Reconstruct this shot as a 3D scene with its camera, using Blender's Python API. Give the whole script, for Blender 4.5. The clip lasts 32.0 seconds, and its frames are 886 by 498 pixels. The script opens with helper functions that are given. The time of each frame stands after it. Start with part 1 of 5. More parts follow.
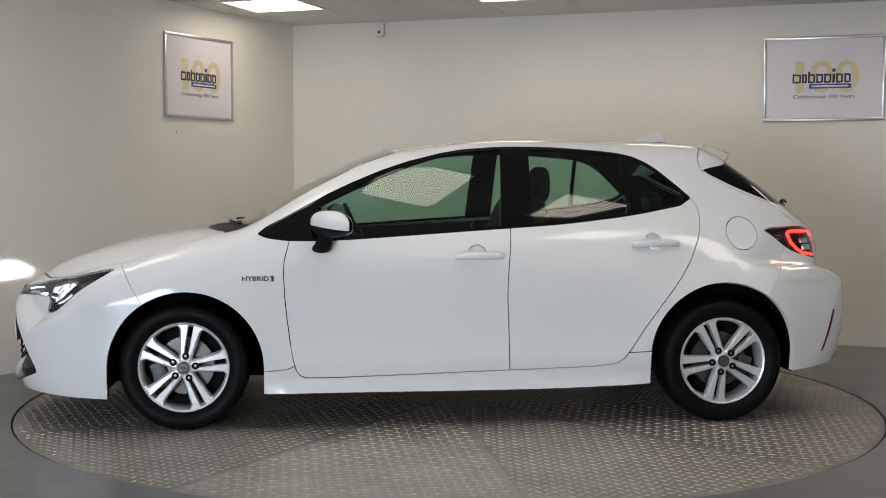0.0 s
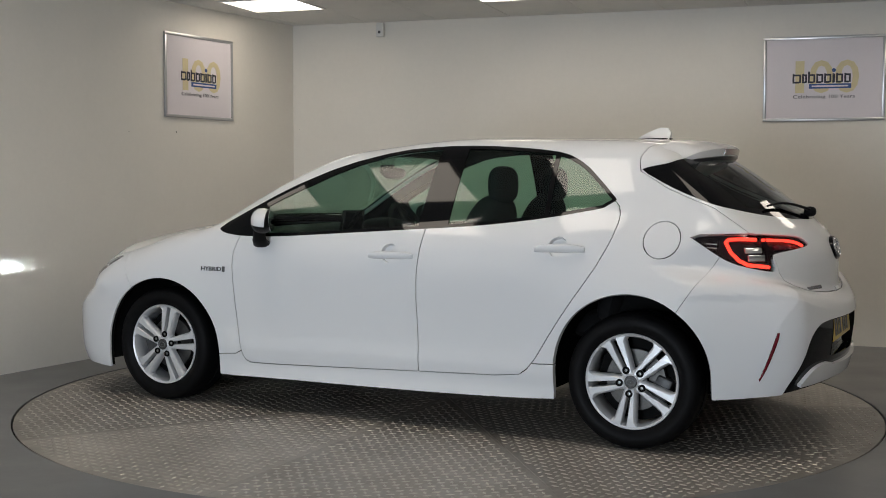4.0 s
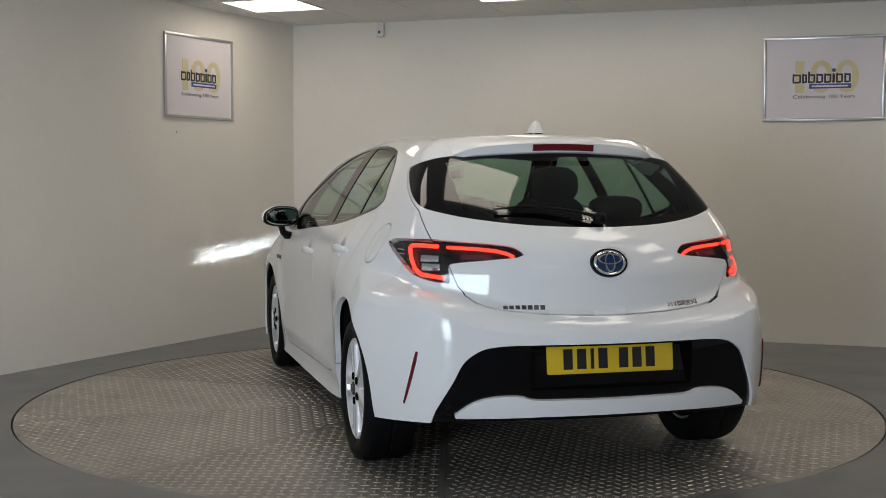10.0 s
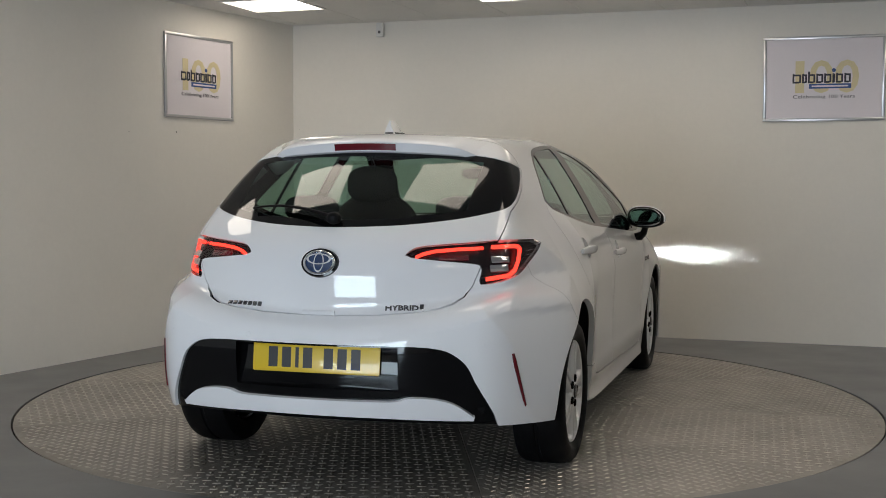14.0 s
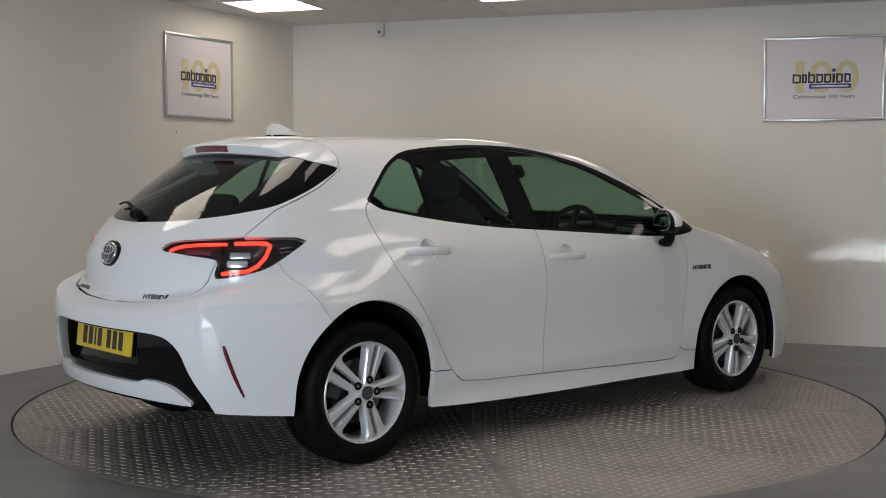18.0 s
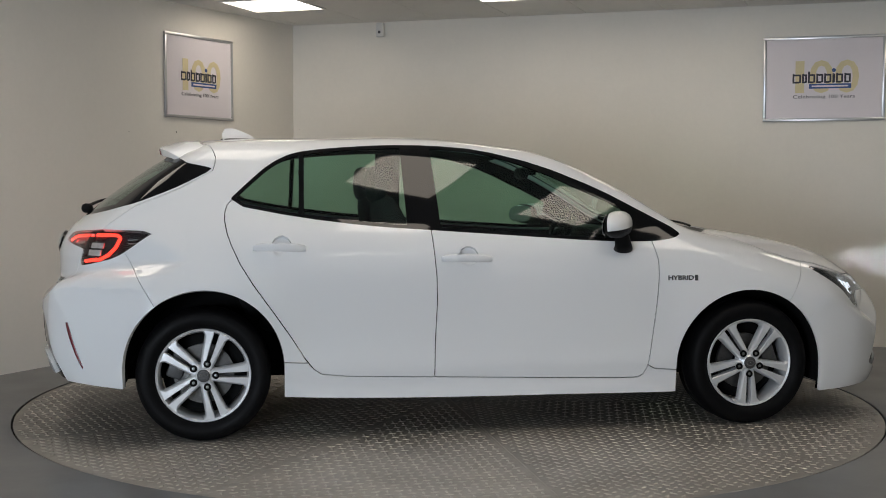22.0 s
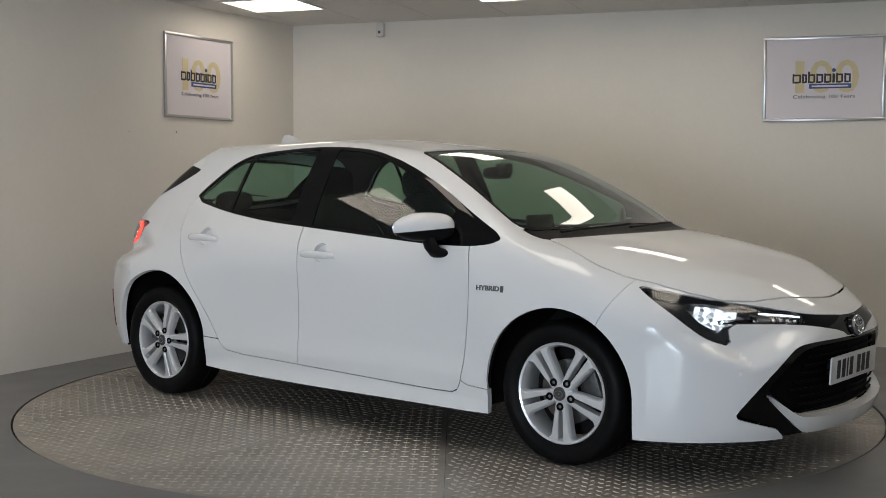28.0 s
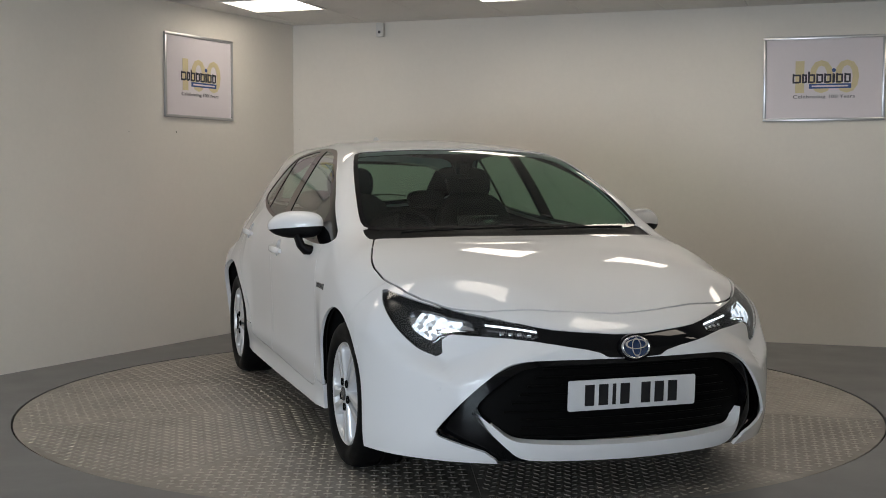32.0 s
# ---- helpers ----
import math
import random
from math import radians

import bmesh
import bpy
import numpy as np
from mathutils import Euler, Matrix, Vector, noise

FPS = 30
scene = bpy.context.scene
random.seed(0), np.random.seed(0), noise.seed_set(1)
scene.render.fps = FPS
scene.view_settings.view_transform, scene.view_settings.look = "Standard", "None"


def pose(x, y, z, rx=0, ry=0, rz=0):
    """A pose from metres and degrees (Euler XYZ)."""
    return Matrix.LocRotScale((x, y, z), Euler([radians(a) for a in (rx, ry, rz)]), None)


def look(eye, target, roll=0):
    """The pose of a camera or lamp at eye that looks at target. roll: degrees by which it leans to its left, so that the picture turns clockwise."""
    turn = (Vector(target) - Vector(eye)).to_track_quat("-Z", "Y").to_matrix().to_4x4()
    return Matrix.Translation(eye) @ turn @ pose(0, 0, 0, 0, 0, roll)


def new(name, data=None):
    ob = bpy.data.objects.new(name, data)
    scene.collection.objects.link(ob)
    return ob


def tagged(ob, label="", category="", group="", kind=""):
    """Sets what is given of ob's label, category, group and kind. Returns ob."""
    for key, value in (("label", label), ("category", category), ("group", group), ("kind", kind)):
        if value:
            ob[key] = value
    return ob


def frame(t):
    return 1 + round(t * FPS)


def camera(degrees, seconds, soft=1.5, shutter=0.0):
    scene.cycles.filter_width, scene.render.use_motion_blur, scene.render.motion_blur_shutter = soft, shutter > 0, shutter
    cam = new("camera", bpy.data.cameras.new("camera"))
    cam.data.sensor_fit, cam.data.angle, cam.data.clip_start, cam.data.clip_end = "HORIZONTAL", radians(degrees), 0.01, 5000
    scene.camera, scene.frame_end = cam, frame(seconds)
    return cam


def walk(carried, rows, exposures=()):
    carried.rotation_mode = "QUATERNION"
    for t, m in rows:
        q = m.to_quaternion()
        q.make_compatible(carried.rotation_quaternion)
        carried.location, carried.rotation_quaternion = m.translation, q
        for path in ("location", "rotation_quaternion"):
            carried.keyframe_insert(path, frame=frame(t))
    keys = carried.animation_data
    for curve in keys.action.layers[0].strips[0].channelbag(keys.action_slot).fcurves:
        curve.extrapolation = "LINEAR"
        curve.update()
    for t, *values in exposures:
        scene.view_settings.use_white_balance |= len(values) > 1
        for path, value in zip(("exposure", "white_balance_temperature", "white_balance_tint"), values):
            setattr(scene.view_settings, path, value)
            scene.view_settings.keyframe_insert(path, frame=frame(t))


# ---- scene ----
# A white hatchback turns on a round steel turntable in a plain white photo room.
# World: the turntable's axis is the origin, its top is z = 0, the camera stands at -y.
EYE = Vector((0.0, -6.5555, 1.2069))
YAW, PITCH = -0.0049, -0.0590
AIM = Vector((math.sin(YAW) * math.cos(PITCH), math.cos(YAW) * math.cos(PITCH), math.sin(PITCH)))
cam = camera(40.68, 32.0, soft=0.9)
walk(cam, [(0, look(EYE, EYE + AIM, 0.11)), (32, look(EYE, EYE + AIM, 0.11))], [(0, 0.15), (1, 0.07), (2, -0.08), (3, -0.13), (6, -0.11), (32, -0.11)])

START, RATE = 185.66, -8.0056          # heading of the car in degrees, degrees per second
CAR_X, CAR_Y = 0.026, -0.079           # where the car's middle stands on the turntable
DISC = 2.268                           # the turntable's radius
CEILING = 2.47

# the room's two seen walls meet in a corner; E1 runs along the back wall, E2 along the side wall towards the camera
CORNER = Vector((-1.30, 3.465, 0))
E1 = Vector((math.cos(radians(-18.2)), math.sin(radians(-18.2)), 0))
E2 = Vector((-math.cos(radians(62.6)), -math.sin(radians(62.6)), 0))
ROOM_W, ROOM_L = 9.5, 11.6


def on_plan(a, b, z=0.0):
    return CORNER + E1 * a + E2 * b + Vector((0, 0, z))


# ---- light ----
world = bpy.data.worlds.new("world")
scene.world = world
world.use_nodes = True
sky = world.node_tree.nodes.new("ShaderNodeTexSky")
sky.sky_type, sky.sun_disc, sky.sun_elevation, sky.sun_rotation = "NISHITA", False, radians(35), radians(200)
world.node_tree.links.new(sky.outputs[0], world.node_tree.nodes["Background"].inputs[0])
world.node_tree.nodes["Background"].inputs[1].default_value = 0.12
PANEL_GLOW = 5.7                       # ceiling light panels
DAY_GLOW = 52.0                         # daylight through the door openings, watts a square metre

# ---- materials ----


def node(mat, kind, **values):
    n = mat.node_tree.nodes.new(kind)
    for key, value in values.items():
        n.inputs[key.replace("_", " ")].default_value = value
    return n


def material(name, color, rough=0.5, metal=0.0, coat=0.0, coat_rough=0.03, grain=0.0, scale=40.0, bump=0.0, bump_scale=200.0, rough_var=0.0, spread=(), ior=1.5, stain=0.0, stain_scale=1.3, piece=0.0):
    """A principled material with two scales of variation in colour and roughness, and a fine relief."""
    mat = bpy.data.materials.new(name)
    mat.use_nodes = True
    tree, links = mat.node_tree, mat.node_tree.links
    b = tree.nodes["Principled BSDF"]
    b.inputs["Base Color"].default_value = (*color, 1)
    b.inputs["Roughness"].default_value = rough
    b.inputs["Metallic"].default_value = metal
    b.inputs["Coat Weight"].default_value = coat
    b.inputs["Coat Roughness"].default_value = coat_rough
    b.inputs["IOR"].default_value = ior
    where = tree.nodes.new("ShaderNodeTexCoord")
    if grain or stain:
        fine = node(mat, "ShaderNodeTexNoise", Scale=scale, Detail=6.0, Roughness=0.6)
        wide = node(mat, "ShaderNodeTexNoise", Scale=stain_scale, Detail=4.0, Roughness=0.65)
        links.new(where.outputs["Object"], fine.inputs["Vector"])
        links.new(where.outputs["Object"], wide.inputs["Vector"])
        one = node(mat, "ShaderNodeMapRange", From_Min=0.25, From_Max=0.75, To_Min=1 - grain, To_Max=1 + grain)
        two = node(mat, "ShaderNodeMapRange", From_Min=0.3, From_Max=0.7, To_Min=1 - stain, To_Max=1 + stain)
        links.new(fine.outputs["Fac"], one.inputs["Value"])
        links.new(wide.outputs["Fac"], two.inputs["Value"])
        both = tree.nodes.new("ShaderNodeMath")
        both.operation = "MULTIPLY"
        links.new(one.outputs[0], both.inputs[0])
        links.new(two.outputs[0], both.inputs[1])
        if piece:
            info = tree.nodes.new("ShaderNodeObjectInfo")
            three = node(mat, "ShaderNodeMapRange", To_Min=1 - piece, To_Max=1 + piece)
            links.new(info.outputs["Random"], three.inputs["Value"])
            again = tree.nodes.new("ShaderNodeMath")
            again.operation = "MULTIPLY"
            links.new(both.outputs[0], again.inputs[0])
            links.new(three.outputs[0], again.inputs[1])
            both = again
        tint = tree.nodes.new("ShaderNodeVectorMath")
        tint.operation = "SCALE"
        tint.inputs[0].default_value = color
        links.new(both.outputs[0], tint.inputs["Scale"])
        links.new(tint.outputs[0], b.inputs["Base Color"])
    if rough_var:
        blot = node(mat, "ShaderNodeTexNoise", Scale=scale * 0.15, Detail=5.0)
        links.new(where.outputs["Object"], blot.inputs["Vector"])
        r = node(mat, "ShaderNodeMapRange", From_Min=0.3, From_Max=0.7, To_Min=max(rough - rough_var, 0.02), To_Max=min(rough + rough_var, 1.0))
        links.new(blot.outputs["Fac"], r.inputs["Value"])
        links.new(r.outputs[0], b.inputs["Roughness"])
    if bump:
        relief = node(mat, "ShaderNodeTexNoise", Scale=bump_scale, Detail=3.0)
        links.new(where.outputs["Object"], relief.inputs["Vector"])
        lift = node(mat, "ShaderNodeBump", Strength=bump, Distance=0.002)
        links.new(relief.outputs["Fac"], lift.inputs["Height"])
        links.new(lift.outputs[0], b.inputs["Normal"])
    return mat


def glow(name, color, strength, cells=0.0):
    mat = bpy.data.materials.new(name)
    mat.use_nodes = True
    tree = mat.node_tree
    tree.nodes.clear()
    e, out = tree.nodes.new("ShaderNodeEmission"), tree.nodes.new("ShaderNodeOutputMaterial")
    e.inputs[0].default_value, e.inputs[1].default_value = (*color, 1), strength
    tree.links.new(e.outputs[0], out.inputs[0])
    if cells:
        # glow varies cell by cell, painting the glints of a faceted lamp bowl
        where = tree.nodes.new("ShaderNodeTexCoord")
        cell = node(mat, "ShaderNodeTexVoronoi", Scale=cells)
        power = node(mat, "ShaderNodeMapRange", From_Min=0.15, From_Max=0.9, To_Min=0.20 * strength, To_Max=1.9 * strength)
        tree.links.new(where.outputs["Object"], cell.inputs["Vector"])
        tree.links.new(cell.outputs["Color"], power.inputs["Value"])
        tree.links.new(power.outputs[0], e.inputs[1])
    return mat


def pane(name, tint, rough=0.0):
    """Thin tinted glass: light passes straight, the surface mirrors more at grazing angles, the same from both sides."""
    mat = bpy.data.materials.new(name)
    mat.use_nodes = True
    tree = mat.node_tree
    tree.nodes.clear()
    clear, shine = tree.nodes.new("ShaderNodeBsdfTransparent"), tree.nodes.new("ShaderNodeBsdfGlossy")
    mix, face, out = tree.nodes.new("ShaderNodeMixShader"), tree.nodes.new("ShaderNodeLayerWeight"), tree.nodes.new("ShaderNodeOutputMaterial")
    power, scale = tree.nodes.new("ShaderNodeMath"), node(mat, "ShaderNodeMapRange", To_Min=0.040, To_Max=1.0)
    power.operation, power.inputs[1].default_value = "POWER", 5.0
    face.inputs["Blend"].default_value = 0.5
    clear.inputs[0].default_value, shine.inputs[0].default_value = (*tint, 1), (1, 1, 1, 1)
    shine.inputs["Roughness"].default_value = rough
    for p, q in ((face.outputs["Facing"], power.inputs[0]), (power.outputs[0], scale.inputs["Value"]), (scale.outputs[0], mix.inputs[0]), (clear.outputs[0], mix.inputs[1]), (shine.outputs[0], mix.inputs[2]), (mix.outputs[0], out.inputs[0])):
        tree.links.new(p, q)
    return mat


M_WALL = material("wall_paint", (0.80, 0.765, 0.695), 0.55, grain=0.015, scale=30, bump=0.12, bump_scale=90, stain=0.025, stain_scale=0.9, rough_var=0.08)
M_CEIL = material("ceiling_tile", (0.76, 0.75, 0.72), 0.9, grain=0.05, scale=260, bump=0.2, bump_scale=400, stain=0.02)
M_FLOOR = material("floor_paint", (0.165, 0.168, 0.17), 0.34, grain=0.04, scale=18, bump=0.04, bump_scale=60, stain=0.05, stain_scale=0.8, rough_var=0.05)
M_STEEL = material("chequer_plate", (0.37, 0.345, 0.31), 0.50, metal=0.6, grain=0.10, scale=25, bump=0.06, bump_scale=150, stain=0.16, stain_scale=1.7, rough_var=0.12, piece=0.15)
M_LUG = material("worn_lug", (0.50, 0.475, 0.43), 0.40, metal=0.75, grain=0.10, scale=25, stain=0.12, stain_scale=1.7, rough_var=0.1)
M_GAP = material("dark_gap", (0.012, 0.012, 0.012), 0.8)
M_PAINT = material("white_paint", (0.82, 0.825, 0.83), 0.65, ior=1.06, coat=1.0, coat_rough=0.008, grain=0.004, scale=600)
M_BLACK = material("gloss_black", (0.003, 0.003, 0.0035), 0.05, ior=1.36)
M_TRIM = material("black_plastic", (0.006, 0.006, 0.0065), 0.5, ior=1.22, bump=0.2, bump_scale=900)
M_MESH = material("grille_black", (0.003, 0.003, 0.003), 0.6, ior=1.15)
M_CLOTH = material("dark_cloth", (0.007, 0.007, 0.0075), 0.9, grain=0.25, scale=300, bump=0.3, bump_scale=700)
M_LINER = material("dark_liner", (0.008, 0.008, 0.008), 0.95, ior=1.2)
M_TYRE = material("tyre_rubber", (0.004, 0.004, 0.0045), 0.55, ior=1.22, grain=0.2, scale=50, bump=0.1, bump_scale=300, rough_var=0.1)
M_ALLOY = material("silver_alloy", (0.76, 0.77, 0.785), 0.40, metal=0.5, coat=0.6, coat_rough=0.08, grain=0.02, scale=80)
M_DARKMETAL = material("dark_metal", (0.09, 0.09, 0.09), 0.5, metal=0.7, grain=0.2, scale=60)
M_NUT = material("nut_steel", (0.30, 0.30, 0.30), 0.3, metal=0.9)
M_DISC = material("brake_disc", (0.13, 0.127, 0.122), 0.35, metal=0.9, grain=0.15, scale=90)
M_CHROME = material("chrome", (0.75, 0.76, 0.78), 0.08, metal=1.0)
M_BADGE = material("badge_chrome", (0.20, 0.20, 0.21), 0.22, metal=1.0)
M_LAMPBODY = material("lamp_black", (0.012, 0.012, 0.013), 0.2)
M_MIRROR = material("mirror_silver", (0.42, 0.44, 0.47), 0.03, metal=1.0)
M_TAILBODY = material("smoked_lamp", (0.012, 0.007, 0.008), 0.25, ior=1.3)
M_REFLECTOR = material("lamp_mirror", (0.8, 0.8, 0.82), 0.12, metal=1.0)
M_REDDARK = material("dark_red_lens", (0.13, 0.006, 0.012), 0.15, coat=0.8)
M_BLUE = material("badge_blue", (0.008, 0.03, 0.09), 0.15, coat=1.0)
M_YELLOW = material("plate_yellow", (0.72, 0.50, 0.02), 0.35, coat=0.4, grain=0.02, scale=200)
M_PLATE = material("plate_white", (0.72, 0.73, 0.74), 0.35, coat=0.4, grain=0.02, scale=200)
M_INK = material("black_ink", (0.012, 0.012, 0.014), 0.4)
M_FRAME = material("aluminium_frame", (0.55, 0.55, 0.56), 0.32, metal=0.9, grain=0.03, scale=120)
M_POSTER = material("poster_paper", (0.76, 0.71, 0.74), 0.45, grain=0.01, scale=60, coat=0.3, coat_rough=0.2)
M_GOLD = material("poster_gold", (0.68, 0.59, 0.36), 0.5, grain=0.05, scale=60)
M_NAVY = material("poster_blue", (0.05, 0.10, 0.28), 0.5)
M_CHAR = material("poster_ink", (0.035, 0.035, 0.05), 0.5)
M_PLASTIC = material("white_plastic", (0.72, 0.71, 0.68), 0.4)
M_ALU = material("door_aluminium", (0.5, 0.5, 0.5), 0.4, metal=0.8, grain=0.03, scale=60)
M_GREYPLASTIC = material("grey_plastic", (0.10, 0.10, 0.105), 0.5)
G_PANEL = glow("panel_light", (1.0, 0.892, 0.77), PANEL_GLOW)
G_TAIL = glow("tail_light", (1.0, 0.035, 0.02), 3.8)
G_BEAM = glow("beam_light", (0.80, 0.90, 1.0), 60000.0)
G_HEAD = glow("head_light", (0.82, 0.91, 1.0), 1.15, 60.0)
G_DRL = glow("day_light", (0.85, 0.92, 1.0), 3.0)
GL_SIDE = pane("side_glass", (0.52, 0.73, 0.64))
GL_REAR = pane("dark_rear_glass", (0.46, 0.61, 0.54))
GL_WIND = pane("windscreen_glass", (0.46, 0.61, 0.53))
GL_LENS = pane("clear_lens", (0.93, 0.94, 0.95))
GL_DOOR = pane("door_glass", (0.9, 0.95, 0.95))

# ---- mesh tools ----


def mesh_of(bm, name, mats, smooth=None):
    me = bpy.data.meshes.new(name)
    bm.normal_update()
    bm.to_mesh(me)
    bm.free()
    for m in (mats if isinstance(mats, (list, tuple)) else [mats]):
        me.materials.append(m)
    if smooth is not None:
        me.polygons.foreach_set("use_smooth", [True] * len(me.polygons))
        me.set_sharp_from_angle(angle=radians(smooth))
    return me


def part(name, bm, mat, parent=None, label="", smooth=35):
    ob = new(name, mesh_of(bm, name, mat, smooth))
    if parent:
        ob.parent = parent
    if label:
        ob["label"] = label
    return ob


def empty(name, m=None):
    ob = new(name)
    ob.empty_display_size = 0.2
    if m is not None:
        ob.matrix_basis = m
    return ob


def add_box(bm, size, m=Matrix(), bevel=0.0, seg=2):
    r = bmesh.ops.create_cube(bm, size=1, matrix=m @ Matrix.Diagonal((*size, 1)))
    if bevel:
        edges = list({e for v in r["verts"] for e in v.link_edges})
        bmesh.ops.bevel(bm, geom=edges, offset=bevel, segments=seg, affect="EDGES", profile=0.5)


def box(size, m=Matrix(), bevel=0.0, seg=2):
    bm = bmesh.new()
    add_box(bm, size, m, bevel, seg)
    return bm


def add_lathe(bm, profile, m=Matrix(), n=48, closed=False):
    """Turns (radius, height) points round the local z axis."""
    rings = []
    for r, h in profile:
        rings.append([bm.verts.new(m @ Vector((r * math.cos(2 * math.pi * i / n), r * math.sin(2 * math.pi * i / n), h))) for i in range(n)])
    pairs = list(zip(rings, rings[1:])) + ([(rings[-1], rings[0])] if closed else [])
    for a, b in pairs:
        for i in range(n):
            bm.faces.new((a[i], a[(i + 1) % n], b[(i + 1) % n], b[i]))
    return rings


def lathe(profile, m=Matrix(), n=48, closed=False, caps=False):
    bm = bmesh.new()
    rings = add_lathe(bm, profile, m, n, closed)
    if caps:
        bm.faces.new(rings[0][::-1])
        bm.faces.new(rings[-1])
    bmesh.ops.recalc_face_normals(bm, faces=bm.faces)
    return bm


def add_prism(bm, outline, depth, m=Matrix(), bevel=0.0):
    """An outline in the local xy plane, thickened along z from 0 to depth."""
    a = [bm.verts.new(m @ Vector((x, y, 0))) for x, y in outline]
    b = [bm.verts.new(m @ Vector((x, y, depth))) for x, y in outline]
    faces = [bm.faces.new(a[::-1]), bm.faces.new(b)]
    for i in range(len(a)):
        j = (i + 1) % len(a)
        faces.append(bm.faces.new((a[i], a[j], b[j], b[i])))
    bmesh.ops.recalc_face_normals(bm, faces=faces)
    if bevel:
        bmesh.ops.bevel(bm, geom=list({e for e in faces[1].edges}), offset=bevel, segments=2, affect="EDGES", profile=0.5)


def prism(outline, depth, m=Matrix(), bevel=0.0):
    bm = bmesh.new()
    add_prism(bm, outline, depth, m, bevel)
    return bm


def add_sweep(bm, path, radius, n=8, flat=1.0, up=Vector((0, 0, 1))):
    """A tube along a list of points; radius may be a list."""
    path = [Vector(p) for p in path]
    rings = []
    for i, p in enumerate(path):
        d = (path[min(i + 1, len(path) - 1)] - path[max(i - 1, 0)]).normalized()
        side = d.cross(up)
        side = side.normalized() if side.length > 1e-6 else Vector((1, 0, 0))
        over = side.cross(d)
        r = radius[i] if isinstance(radius, (list, tuple)) else radius
        rings.append([bm.verts.new(p + side * (r * math.cos(2 * math.pi * k / n)) + over * (r * flat * math.sin(2 * math.pi * k / n))) for k in range(n)])
    for a, b in zip(rings, rings[1:]):
        for k in range(n):
            bm.faces.new((a[k], a[(k + 1) % n], b[(k + 1) % n], b[k]))
    bm.faces.new(rings[0][::-1])
    bm.faces.new(rings[-1])
    bmesh.ops.recalc_face_normals(bm, faces=bm.faces)


def sweep(path, radius, n=8, flat=1.0, up=Vector((0, 0, 1))):
    bm = bmesh.new()
    add_sweep(bm, path, radius, n, flat, up)
    return bm


def blob(center, size, power=2.6, nu=20, nv=14):
    """A rounded cushion: a superellipsoid."""
    bm = bmesh.new()
    cp = lambda a, e: math.copysign(abs(math.cos(a)) ** e, math.cos(a))
    sp = lambda a, e: math.copysign(abs(math.sin(a)) ** e, math.sin(a))
    e = 2 / power
    rings = []
    for j in range(1, nv):
        v = -math.pi / 2 + math.pi * j / nv
        rings.append([bm.verts.new((center[0] + size[0] / 2 * cp(v, e) * cp(2 * math.pi * i / nu, e), center[1] + size[1] / 2 * cp(v, e) * sp(2 * math.pi * i / nu, e), center[2] + size[2] / 2 * sp(v, e))) for i in range(nu)])
    for a, b in zip(rings, rings[1:]):
        for i in range(nu):
            bm.faces.new((a[i], a[(i + 1) % nu], b[(i + 1) % nu], b[i]))
    lo = bm.verts.new((center[0], center[1], center[2] - size[2] / 2))
    hi = bm.verts.new((center[0], center[1], center[2] + size[2] / 2))
    for i in range(nu):
        bm.faces.new((lo, rings[0][(i + 1) % nu], rings[0][i]))
        bm.faces.new((hi, rings[-1][i], rings[-1][(i + 1) % nu]))
    return bm


def text_mesh(words, height, depth=0.002, align="CENTER", bold=0.0, spacing=1.0):
    """Letters as a mesh in the local xy plane, from the built-in font; height is that of a capital."""
    cu = bpy.data.curves.new("letters", "FONT")
    cu.body, cu.size, cu.extrude, cu.align_x, cu.align_y = words, height / 0.69, depth / 2, align, "CENTER"
    cu.offset, cu.space_character, cu.resolution_u = bold, spacing, 3
    ob = new("letters", cu)
    me = bpy.data.meshes.new_from_object(ob.evaluated_get(bpy.context.evaluated_depsgraph_get()))
    bpy.data.objects.remove(ob)
    return me


def letters(name, words, height, mat, m, parent, depth=0.002, bold=0.0, spacing=1.0, width=None, label=""):
    me = text_mesh(words, height, depth, bold=bold, spacing=spacing)
    xs = [v.co.x for v in me.vertices]
    k = width / (max(xs) - min(xs)) if width else 1.0
    me.transform(m @ Matrix.Diagonal((k, 1, 1, 1)))
    me.name = name
    me.materials.clear()
    me.materials.append(mat)
    ob = new(name, me)
    ob.parent = parent
    if label:
        ob["label"] = label
    return ob

# ---- the room ----


def slab(name, a, b, low, high, outward, mat, holes=(), thick=0.18):
    """A wall of real thickness from plan point a to b; holes are (from, to, bottom, top) along it."""
    length = (b - a).length
    along = (b - a).normalized()
    cuts = sorted({0.0, length, *[h[0] for h in holes], *[h[1] for h in holes]})
    bm = bmesh.new()
    for u, v in zip(cuts, cuts[1:]):
        spans = [(low, high)]
        for h in holes:
            if h[0] <= u and v <= h[1]:
                spans = [(low, h[2]), (h[3], high)]
        for lo, hi in spans:
            if hi - lo > 1e-6:
                mid = a + along * ((u + v) / 2) + outward * (thick / 2) + Vector((0, 0, (lo + hi) / 2))
                turn = Matrix((along.to_4d(), outward.to_4d(), (0, 0, 1, 0), (0, 0, 0, 1))).transposed()
                for i in range(3):
                    turn[3][i] = 0
                add_box(bm, (v - u, thick, hi - lo), Matrix.Translation(mid) @ turn)
    bmesh.ops.remove_doubles(bm, verts=bm.verts, dist=1e-5)
    return part(name, bm, mat, smooth=None)


